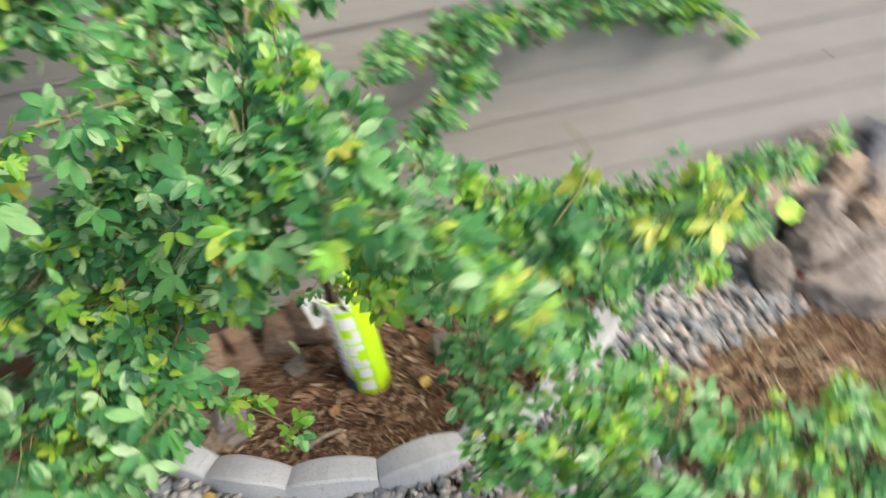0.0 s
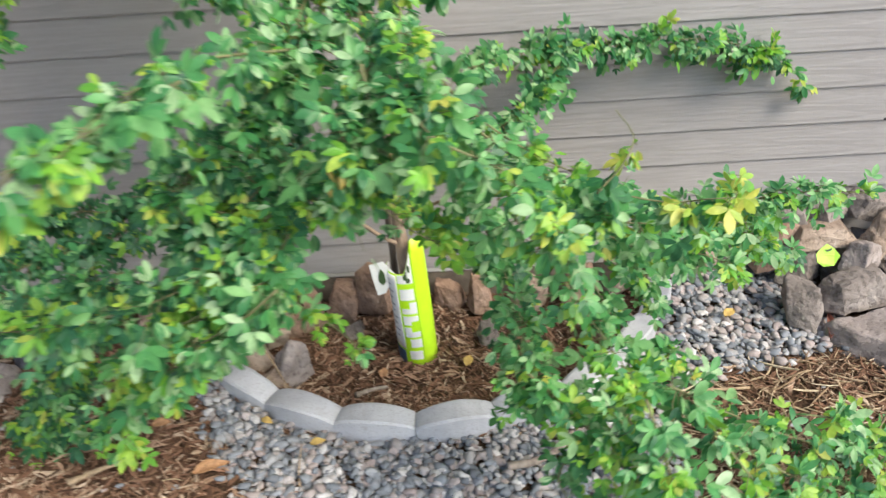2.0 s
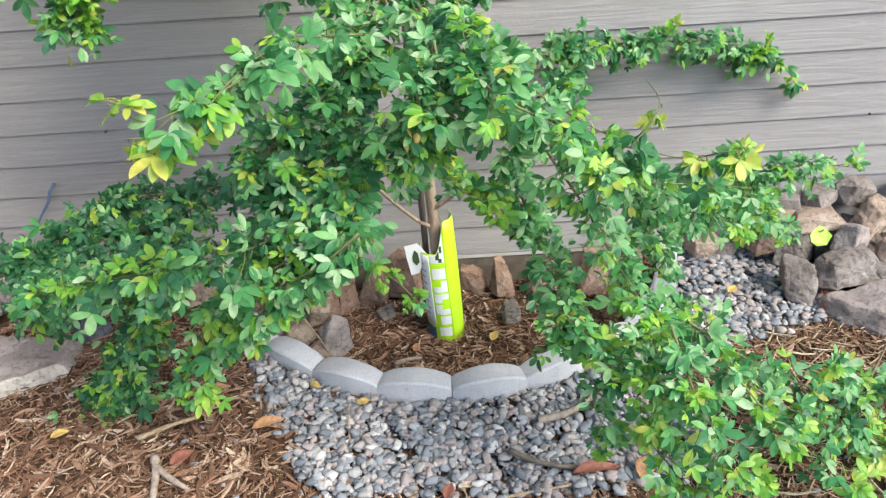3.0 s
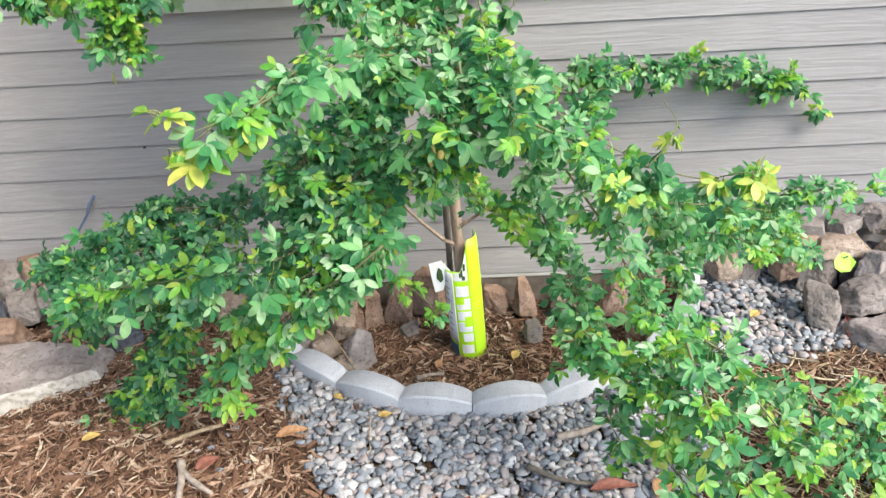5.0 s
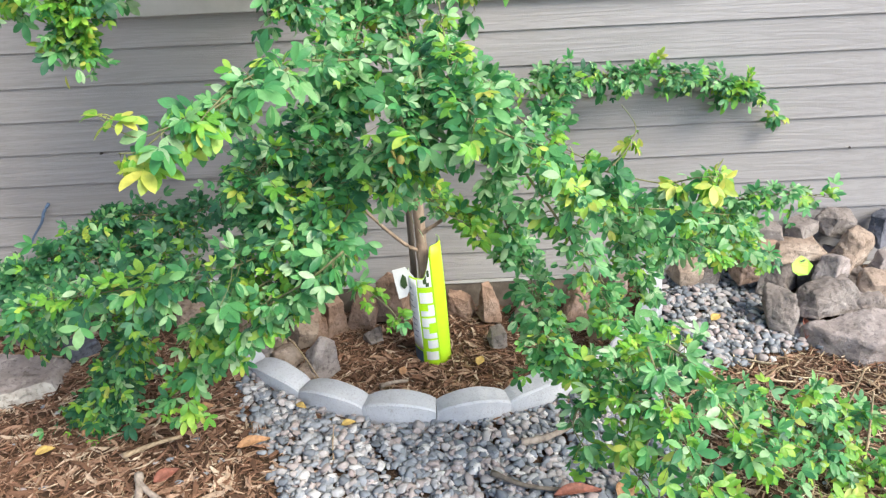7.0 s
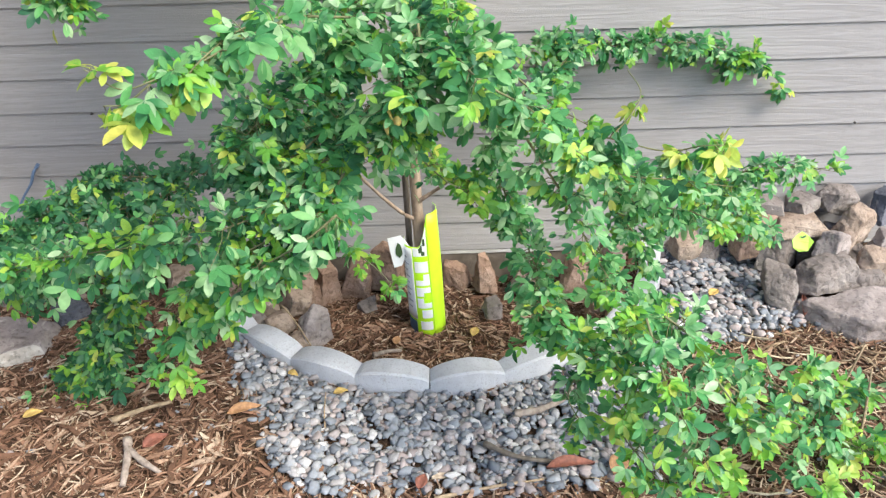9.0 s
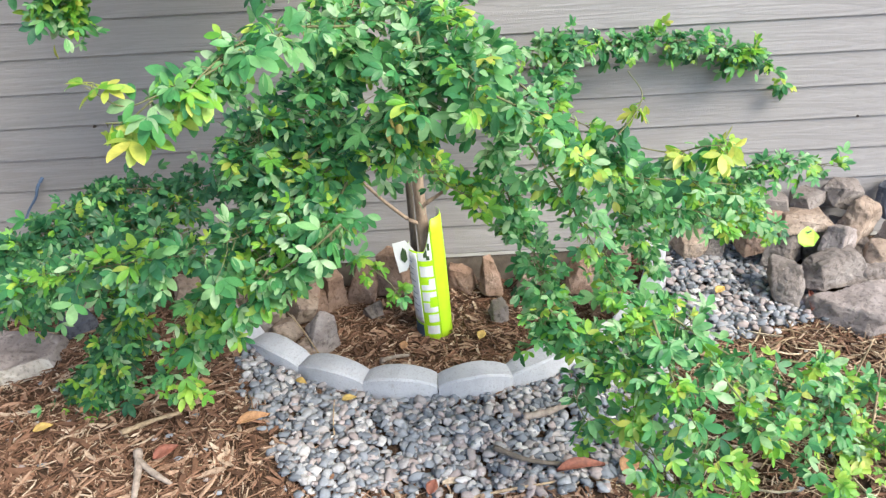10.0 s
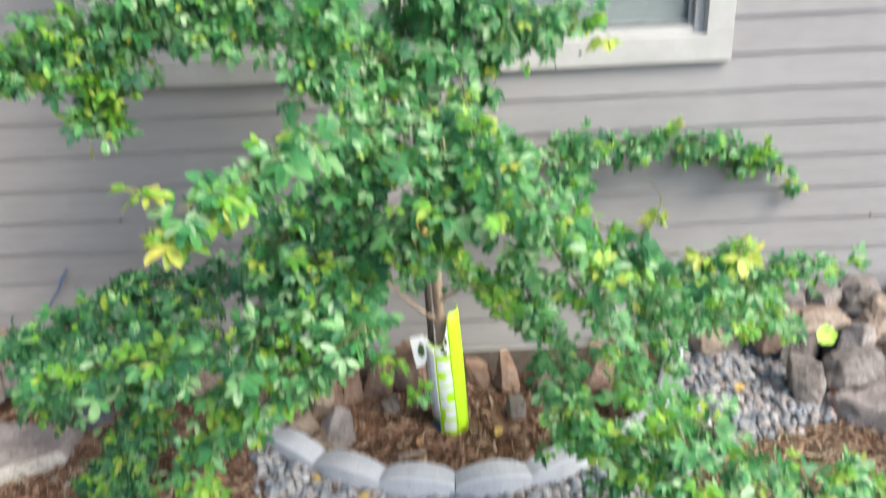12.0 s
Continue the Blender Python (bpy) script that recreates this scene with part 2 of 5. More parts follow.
def tube(line, r0, r1, sides=7, wobble=0.0, seed=0, bm=None):
    bm = bm or bmesh.new()
    rnd = random.Random(seed)
    rings = []
    for i, c in enumerate(line):
        t = i / (len(line) - 1)
        way = (line[min(i + 1, len(line) - 1)] - line[max(i - 1, 0)]).normalized()
        u = way.orthogonal().normalized()
        w = way.cross(u)
        r = (r0 + (r1 - r0) * t) * (1 + wobble * rnd.uniform(-1, 1))
        rings.append([bm.verts.new(c + r * (math.cos(k / sides * 6.2832) * u + math.sin(k / sides * 6.2832) * w)) for k in range(sides)])
    for a, b in zip(rings, rings[1:]):
        for k in range(sides):
            bm.faces.new((a[k], a[(k + 1) % sides], b[(k + 1) % sides], b[k]))
    bm.faces.new(rings[0][::-1])
    bm.faces.new(rings[-1])
    return bm


def stuff_mesh(name, verts, faces, mats, slots=None, smooth=True):
    me = bpy.data.meshes.new(name)
    me.from_pydata([tuple(v) for v in verts], [], faces)
    for mat in mats:
        me.materials.append(mat)
    if slots is not None:
        me.polygons.foreach_set("material_index", slots)
    if smooth:
        me.polygons.foreach_set("use_smooth", [True] * len(me.polygons))
    me.update()
    return me


# ---- ground: one sheet, sunk a little inside the ring of edging ----
RING = (0.060, 0.066)
RING_R = 0.806
BASIN = -0.10


def ground_z(x, y):
    r = math.hypot(x - RING[0], (y - RING[1]) * 1.0)
    t = min(1.0, max(0.0, (0.79 - r) / 0.22))
    basin = BASIN * t * t * (3 - 2 * t)
    lump = 0.012 * noise.noise(Vector((x * 5, y * 5, 0))) + 0.006 * noise.noise(Vector((x * 19, y * 19, 3)))
    side = min(1.0, max(0.0, (-0.12 - x) / 0.4)) * (1 - t)
    basin += 0.028 * side
    near = max(0.0, 1 - max(abs(x) - 2, 0) / 2) * max(0.0, 1 - max(abs(y) - 2.5, 0) / 2)
    return basin + 0.008 + lump * near


xs = [-300, -40, -12, -6, -4, -3] + [-2.4 + 0.03 * i for i in range(161)] + [3, 4, 6, 12, 40, 300]
ys = [-300, -40, -12, -6, -4, -3] + [-2.4 + 0.03 * i for i in range(85)] + [0.5, 3, 8, 40, 300]
gverts = [(x, y, ground_z(x, y)) for y in ys for x in xs]
gfaces = [(j * len(xs) + i, j * len(xs) + i + 1, (j + 1) * len(xs) + i + 1, (j + 1) * len(xs) + i) for j in range(len(ys) - 1) for i in range(len(xs) - 1)]
ground = new("ground", stuff_mesh("ground", gverts, gfaces, [SOIL]))
tagged(ground, "dark brown soil covered with shredded bark mulch", "ground", kind="structure")

# ---- house wall with lap siding, foundation strip, window ----
EXPOSE, FIRST, TOP = 0.114, 0.036, 2.9
WX0, WX1 = -2.6, 2.9
WIN_X0, WIN_X1, WIN_Z0, WIN_Z1 = -1.03, 0.972, 1.045, 2.15
TRIM_W = 0.083
wall = thing("wall_north", "taupe painted lap siding wall with wood grain", "wall", kind="structure")
bm = bmesh.new()
for x0, x1, z0, z1 in ((WX0, WIN_X0 + TRIM_W, -0.2, TOP), (WIN_X1 - TRIM_W, WX1, -0.2, TOP), (WIN_X0 + TRIM_W, WIN_X1 - TRIM_W, -0.2, WIN_Z0 + TRIM_W), (WIN_X0 + TRIM_W, WIN_X1 - TRIM_W, WIN_Z1 - TRIM_W, TOP)):
    box(x0, x1, 0.018, 0.16, z0, z1, bm=bm)
part("sheathing", bm, FOUNDATION, wall)
bm = bmesh.new()
box(WX0, WX1, -0.004, 0.0175, -0.3, FIRST - 0.022, 0.002, bm=bm)
part("foundation_strip", bm, FOUNDATION, wall, "dark stained foundation strip under the siding")
bm = bmesh.new()
box(WX0, WX1, -0.009, 0.0165, FIRST - 0.020, FIRST - 0.006, 0.001, bm=bm)
part("starter_strip", bm, TRIM, wall, "thin pale flaking strip at the foot of the siding")


def shell(name, x0, x1, y0, y1, z0, z1, material, parent, label=""):
    return part(name, box(x0, x1, y0, y1, z0, z1, 0.002), material, parent, label)


window = thing("window_1", "window with cream painted trim and dark glass", "window", kind="structure")
shell("bottom_trim", WIN_X0, WIN_X1, -0.030, 0.0175, WIN_Z0, WIN_Z0 + TRIM_W, TRIM, window)
shell("top_trim", WIN_X0, WIN_X1, -0.030, 0.0175, WIN_Z1 - TRIM_W, WIN_Z1, TRIM, window)
shell("side_trim", WIN_X0, WIN_X0 + TRIM_W, -0.028, 0.0175, WIN_Z0 + TRIM_W + 0.001, WIN_Z1 - TRIM_W - 0.001, TRIM, window)
shell("side_trim", WIN_X1 - TRIM_W, WIN_X1, -0.028, 0.0175, WIN_Z0 + TRIM_W + 0.001, WIN_Z1 - TRIM_W - 0.001, TRIM, window)
ix0, ix1, iz0, iz1 = WIN_X0 + TRIM_W, WIN_X1 - TRIM_W, WIN_Z0 + TRIM_W, WIN_Z1 - TRIM_W
frame_part = part("window_frame", box(ix0, ix0 + 0.03, 0.005, 0.07, iz0, iz1, 0.002), TRIM, window)
shell("window_frame", ix1 - 0.03, ix1, 0.005, 0.07, iz0, iz1, TRIM, window)
shell("window_frame", ix0 + 0.031, ix1 - 0.031, 0.005, 0.07, iz0, iz0 + 0.022, TRIM, window)
shell("window_frame", ix0 + 0.031, ix1 - 0.031, 0.005, 0.07, iz1 - 0.03, iz1, TRIM, window)
mid = (ix0 + ix1) / 2
shell("mullion", mid - 0.022, mid + 0.022, 0.01, 0.07, iz0 + 0.023, iz1 - 0.031, TRIM, window)
SASH = plain("grey_sash", (0.16, 0.17, 0.17), 0.4)
shell("sash", ix1 - 0.047, ix1 - 0.031, 0.02, 0.06, iz0 + 0.023, iz1 - 0.031, SASH, window, "dark grey window sash")
shell("sash", mid + 0.023, ix1 - 0.048, 0.02, 0.06, iz0 + 0.023, iz0 + 0.036, SASH, window, "dark grey window sash")
shell("sash", ix0 + 0.031, mid - 0.023, 0.02, 0.06, iz0 + 0.023, iz0 + 0.036, SASH, window, "dark grey window sash")
for a, b in ((ix0 + 0.031, mid - 0.023), (mid + 0.023, ix1 - 0.048)):
    pane = part("pane", box(a, b, 0.038, 0.042, iz0 + 0.037, iz1 - 0.031), GLASS, window)
    pane.visible_shadow = False
for x, z in ((0.50, WIN_Z0 + 0.045), (-0.47, WIN_Z0 + 0.042)):
    bm = bmesh.new()
    bmesh.ops.create_cone(bm, cap_ends=True, segments=10, radius1=0.006, radius2=0.004, depth=0.006, matrix=pose(x, -0.032, z, 90))
    part("nail", bm, NAIL, window, "dark nail head in the trim")

for x, z in ((-1.049, 0.599), (1.513, 0.492)):
    bm = bmesh.new()
    bmesh.ops.create_cone(bm, cap_ends=True, segments=10, radius1=0.005, radius2=0.0035, depth=0.008, matrix=pose(x, -0.012, z, 90))
    part("nail", bm, NAIL, wall, "dark nail head in the siding")

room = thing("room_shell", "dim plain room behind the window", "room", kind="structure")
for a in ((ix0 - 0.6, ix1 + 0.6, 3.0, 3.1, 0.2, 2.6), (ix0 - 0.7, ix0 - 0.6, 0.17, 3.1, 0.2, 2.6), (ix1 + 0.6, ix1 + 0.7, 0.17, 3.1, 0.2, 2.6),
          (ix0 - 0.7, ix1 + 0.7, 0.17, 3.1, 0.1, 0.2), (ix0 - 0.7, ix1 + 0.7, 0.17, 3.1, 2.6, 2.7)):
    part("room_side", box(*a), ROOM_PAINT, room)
# unseen wall, added to keep sky light off the left end of the siding
side_wall = new("wall_west", finish(box(-2.00, -1.85, -2.4, -0.02, -0.2, TOP), "wall_west", SIDING))
tagged(side_wall, "unseen plain taupe wall added to shade the left end", "wall", kind="structure")
eave = new("eave", finish(box(WX0, WX1, -0.35, 0.16, TOP, TOP + 0.12, 0.004), "eave", ROOF))
tagged(eave, "grey boxed eave over the siding", "eave", kind="structure")

# ---- rocks ----
rock_count = [0]


def rock(cx, cy, cz, sx, sy, sz, material, label, turn=0.0, tilt=0.0, group="dry-stacked rocks along the wall", name="rock", points=11, peak=0.8):
    """An angular stone: a hull of scattered points, with worn edges and a rough skin."""
    rock_count[0] += 1
    rnd = random.Random(100 + rock_count[0])
    bm = bmesh.new()
    for k in range(8):
        c = Vector((1 if k & 1 else -1, 1 if k & 2 else -1, 1 if k & 4 else -1))
        v = Vector([q * rnd.uniform(0.50, 1.0) for q in c])
        if k & 4:
            v.x, v.y = v.x * peak, v.y * peak
        bm.verts.new((v.x * sx * 0.5, v.y * sy * 0.5, v.z * sz * 0.5))
    for _ in range(points - 8):
        v = Vector((rnd.gauss(0, 1), rnd.gauss(0, 1), rnd.gauss(0, 1))).normalized() * rnd.uniform(0.90, 1.10)
        bm.verts.new((v.x * sx * 0.5, v.y * sy * 0.5, v.z * sz * 0.5))
    hull = bmesh.ops.convex_hull(bm, input=bm.verts[:])
    junk = [g for g in hull["geom_interior"] + hull["geom_unused"] if isinstance(g, bmesh.types.BMVert)]
    bmesh.ops.delete(bm, geom=list(set(junk)), context='VERTS')
    bmesh.ops.bevel(bm, geom=bm.edges[:], offset=0.035 * min(sx, sy, sz), segments=2, affect='EDGES', profile=0.6, clamp_overlap=True)
    bmesh.ops.triangulate(bm, faces=bm.faces[:])
    for _ in range(3):
        long = [e for e in bm.edges if e.calc_length() > 0.012]
        bmesh.ops.subdivide_edges(bm, edges=long, cuts=1)
        bmesh.ops.triangulate(bm, faces=bm.faces[:])
    bm.normal_update()
    big = min(sx, sy, sz)
    off = Vector((rock_count[0] * 3.7, 0, 0))
    for v in bm.verts:
        n = noise.fractal((v.co + off) * 10, 0.75, 2.1, 6) * 0.075 + noise.noise((v.co + off) * 60) * 0.028
        v.co += v.normal * n * big
    ob = new(name, finish(bm, name, material, False))
    ob.matrix_world = pose(cx, cy, cz, tilt + rnd.uniform(-13, 13), tilt * 0.6 + rnd.uniform(-13, 13), turn + rnd.uniform(-20, 20))
    return tagged(ob, label, "rock", group)


PILE = "rocks piled beside the gravel"
def slab(outline, low, high, broken, label, group, material, lift=0.10):
    """A flat boulder on an outline, with a worn top and freshly broken pale sides where listed."""
    rock_count[0] += 1
    bm = bmesh.new()
    c = Vector((sum(p[0] for p in outline) / len(outline), sum(p[1] for p in outline) / len(outline), low))
    rings = []
    for k, (z, grow) in enumerate(((low, 1.10), (low + 0.55 * (high - low), 1.03), (high - 0.012, 1.0), (high, 0.95))):
        rings.append([bm.verts.new(((x - c.x) * grow, (y - c.y) * grow, z - low + lift * (c.x - x) * (k > 1))) for x, y in outline])
    n = len(outline)
    for a, b in zip(rings, rings[1:]):
        for i in range(n):
            f = bm.faces.new((a[i], a[(i + 1) % n], b[(i + 1) % n], b[i]))
            f.material_index = 1 if i in broken else 0
    bm.faces.new(rings[-1])
    bm.faces.new(rings[0][::-1])
    bmesh.ops.recalc_face_normals(bm, faces=bm.faces[:])
    for _ in range(5):
        bmesh.ops.triangulate(bm, faces=[f for f in bm.faces if len(f.verts) > 3])
        bmesh.ops.subdivide_edges(bm, edges=[e for e in bm.edges if e.calc_length() > 0.016], cuts=1)
    bmesh.ops.triangulate(bm, faces=bm.faces[:])
    bm.normal_update()
    for v in bm.verts:
        rough = 2.0 if any(f.material_index for f in v.link_faces) else 1.0
        n1 = noise.fractal(v.co * 8, 1.0, 2.0, 4) * 0.012 + noise.noise(v.co * 45) * 0.004 * rough
        v.co += v.normal * n1
    me = finish(bm, "rock", material, True)
    me.materials.append(ROCK_BROKEN)
    ob = new("rock", me)
    ob.location = c
    return tagged(ob, label, "rock", group)


slab([(1.240, -0.445), (1.300, -0.430), (1.480, -0.405), (1.74, -0.45), (1.76, -0.66), (1.52, -0.61), (1.385, -0.60), (1.275, -0.515)], -0.05, 0.095, (), "large flat grey-brown boulder beside the gravel", PILE, ROCK_PINK, -0.10)
rock(1.371, -0.335, 0.095, 0.26, 0.14, 0.14, ROCK_GREY, "pale grey angular rock on the pile", 8, 6, PILE, peak=0.7)
rock(1.198, -0.37, 0.085, 0.145, 0.12, 0.15, ROCK_GREY, "upright grey stone at the edge of the gravel", 60, -6, PILE, points=16, peak=1.0)
rock(1.410, -0.255, 0.150, 0.155, 0.12, 0.125, ROCK_PINK, "pale angular rock under the lime tag", 20, 10, PILE, peak=0.6)
rock(1.505, -0.175, 0.172, 0.190, 0.14, 0.165, ROCK_TAN, "tan streaked rock on the pile", 30, 14, PILE, peak=0.65)
rock(1.323, -0.155, 0.182, 0.220, 0.13, 0.095, ROCK_TAN, "flat tan rock in the pile", 4, 3, PILE)
rock(1.228, -0.095, 0.228, 0.170, 0.11, 0.072, ROCK_GREY, "flat grey-brown rock on top of the pile", -4, 3, PILE)
rock(1.362, -0.085, 0.230, 0.145, 0.11, 0.072, ROCK_GREY, "grey rock on top of the pile by the siding", 8, 3, PILE)
rock(1.490, -0.075, 0.235, 0.160, 0.11, 0.095, ROCK_GREY, "grey rock against the siding", 12, 6, PILE)
rock(1.655, -0.085, 0.205, 0.140, 0.11, 0.130, ROCK_SLATE, "dark grey rock against the siding", 15, 5, PILE)
rock(1.560, -0.30, 0.112, 0.190, 0.13, 0.090, ROCK_TAN, "tan wedge of rock on the pile", -10, 5, PILE)
rock(1.632, -0.20, 0.140, 0.130, 0.11, 0.080, ROCK_PINK, "grey-pink rock in the pile", 10, 5, PILE)
rock(0.973, -0.09, 0.070, 0.140, 0.10, 0.095, ROCK_TAN, "tan rock behind the gravel", 5, 4, PILE)
rock(1.163, -0.15, 0.125, 0.100, 0.10, 0.170, ROCK_RUST, "rusty brown rock behind the gravel", 10, 4, PILE)
rock(1.208, -0.12, 0.180, 0.110, 0.10, 0.075, ROCK_RUST, "brown rock under the pile's top", 15, 4, PILE)
rock(1.315, -0.32, 0.050, 0.110, 0.11, 0.120, ROCK_SLATE, "dark rock wedged at the foot of the pile", 5, 4, PILE)
rock(1.075, -0.08, 0.050, 0.120, 0.10, 0.110, ROCK_GREY, "grey rock behind the gravel", 45, 4, PILE)
rock(1.28, -0.15, 0.080, 0.18, 0.13, 0.17, ROCK_GREY, "grey rock at the foot of the pile", 35, 4, PILE)
rock(1.40, -0.14, 0.090, 0.18, 0.13, 0.20, ROCK_GREY, "grey rock at the foot of the pile", 75, 4, PILE)
rock(1.51, -0.13, 0.060, 0.20, 0.16, 0.20, ROCK_GREY, "grey rock at the foot of the pile", 65, 4, PILE)
rock(1.50, -0.30, 0.040, 0.20, 0.16, 0.16, ROCK_GREY, "grey rock at the foot of the pile", 15, 4, PILE)
rock(1.64, -0.20, 0.050, 0.20, 0.20, 0.20, ROCK_GREY, "grey boulder beside the pile", 50, 4, PILE)
rock(1.70, -0.40, 0.050, 0.20, 0.20, 0.18, ROCK_TAN, "tan boulder beside the pile", 20, 4, PILE)

BED = "rocks edging the planting basin"
rock(-0.489, -0.33, 0.055, 0.085, 0.10, 0.125, ROCK_TAN, "tan rock in the planting basin", 10, 6, BED)
rock(-0.382, -0.22, 0.075, 0.125, 0.11, 0.115, ROCK_RUST, "rusty tan rock stacked by the siding", 20, 12, BED, peak=0.7)
rock(-0.318, -0.14, -0.020, 0.105, 0.10, 0.230, ROCK_RUST, "upright rust brown rock by the siding", 15, 5, BED)
rock(-0.402, -0.30, 0.025, 0.130, 0.11, 0.095, ROCK_TAN, "pale tan rock in the planting basin", 20, 8, BED)
rock(-0.300, -0.47, 0.040, 0.150, 0.10, 0.200, ROCK_PINK, "pointed grey-pink rock standing in the mulch", 30, 8, BED, peak=0.30)
rock(-0.508, -0.42, 0.040, 0.080, 0.08, 0.070, ROCK_GREY, "small grey rock inside the edging", 35, 8, BED)
rock(-0.433, -0.44, 0.030, 0.115, 0.10, 0.100, ROCK_TAN, "pale flat tan rock inside the edging", 35, -8, BED)
rock(-0.365, -0.53, 0.018, 0.100, 0.07, 0.070, ROCK_TAN, "low pale rock inside the edging", 40, -8, BED)
rock(-0.57, -0.24, 0.030, 0.14, 0.14, 0.16, ROCK_TAN, "tan rock in the planting basin", 85, 4, BED)
rock(-0.47, -0.16, 0.000, 0.12, 0.12, 0.16, ROCK_RUST, "rusty rock by the siding", 15, 4, BED)
rock(-0.40, -0.17, -0.040, 0.16, 0.12, 0.14, ROCK_RUST, "rusty rock at the foot of the siding", 15, 4, BED)
rock(-0.205, -0.10, -0.020, 0.130, 0.10, 0.200, ROCK_RUST, "rust brown rock leaning on the siding", 8, 6, BED)
rock(-0.103, -0.095, 0.015, 0.150, 0.10, 0.250, ROCK_RUST, "tall orange-brown rock leaning on the siding", 5, 8, BED, peak=0.65)
rock(-0.164, -0.20, -0.085, 0.090, 0.08, 0.060, ROCK_GREY, "small grey rock half buried in the mulch", 24, 6, BED)
rock(0.150, -0.060, -0.045, 0.125, 0.09, 0.120, ROCK_RUST, "square brown rock against the foundation", 3, 2, BED)
rock(0.246, -0.11, -0.005, 0.085, 0.08, 0.170, ROCK_RUST, "narrow pink-brown rock standing by the siding", 15, -9, BED, peak=0.55)
rock(0.268, -0.27, -0.055, 0.078, 0.10, 0.085, ROCK_GREY, "small rounded grey stone in the mulch", 10, 5, BED, points=22, peak=0.7)
rock(0.42, -0.12, -0.02, 0.15, 0.12, 0.15, ROCK_TAN, "tan rock in the planting basin", 60, 5, BED)
rock(0.58, -0.14, 0.01, 0.14, 0.13, 0.16, ROCK_RUST, "pink-brown rock inside the edging", 15, 5, BED)
rock(0.70, -0.12, 0.05, 0.13, 0.12, 0.16, ROCK_TAN, "tan rock by the siding", 40, 5, BED)
rock(0.63, -0.33, 0.0, 0.12, 0.13, 0.12, ROCK_RUST, "pink-brown rock inside the edging", 70, 5, BED)

SIDE = "rocks at the shaded end of the wall"


slab([(-1.13, -0.46), (-1.40, -0.44), (-1.70, -0.54), (-1.68, -0.82), (-1.42, -0.78), (-1.27, -0.68), (-1.13, -0.58)], -0.04, 0.110, (4, 5), "large flat brown boulder with a pale broken edge", SIDE, ROCK_PINK)
rock(-1.495, -0.15, 0.215, 0.115, 0.11, 0.110, ROCK_RUST, "small tan rock on top by the siding", 40, 6, SIDE)
rock(-1.59, -0.17, 0.185, 0.130, 0.12, 0.130, ROCK_GREY, "grey rock by the siding", 70, 6, SIDE)
rock(-1.50, -0.26, 0.130, 0.130, 0.12, 0.110, ROCK_GREY, "grey rock in the heap by the siding", 15, 6, SIDE)
rock(-1.41, -0.24, 0.150, 0.120, 0.11, 0.110, ROCK_PINK, "pale grey rock in the heap by the siding", 50, 6, SIDE)
rock(-1.62, -0.30, 0.120, 0.160, 0.14, 0.150, ROCK_SLATE, "dark rock by the siding", 10, 6, SIDE)
rock(-1.53, -0.38, 0.090, 0.190, 0.13, 0.130, ROCK_RUST, "brown rock behind the flat boulder", 15, 6, SIDE)
rock(-1.50, -0.17, 0.080, 0.220, 0.16, 0.180, ROCK_GREY, "grey rock at the foot of the heap", 30, 6, SIDE)
rock(-1.12, -0.38, 0.04, 0.13, 0.12, 0.13, ROCK_SLATE, "dark blue slate stone", 30, 8, SIDE)
rock(-1.17, -0.28, 0.05, 0.13, 0.12, 0.13, ROCK_TAN, "tan rock by the siding", 50, 5, SIDE)
rock(-1.34, -0.28, 0.06, 0.20, 0.15, 0.16, ROCK_GREY, "grey rock by the siding", 20, 5, SIDE)
rock(-0.98, -0.22, 0.04, 0.16, 0.14, 0.14, ROCK_GREY, "grey rock by the siding", 65, 5, SIDE)
rock(-0.80, -0.20, 0.04, 0.16, 0.14, 0.14, ROCK_TAN, "tan rock by the siding", 5, 5, SIDE)
rock(-0.68, -0.28, 0.04, 0.13, 0.12, 0.13, ROCK_RUST, "rusty rock by the edging", 35, 5, SIDE)
rock(-1.66, -0.20, 0.060, 0.20, 0.20, 0.20, ROCK_GREY, "grey boulder by the siding", 35, 5, SIDE)

# ---- scalloped concrete edging, two scallops to a block ----
STEP = math.radians(14.9)
START = math.radians(-90.6)


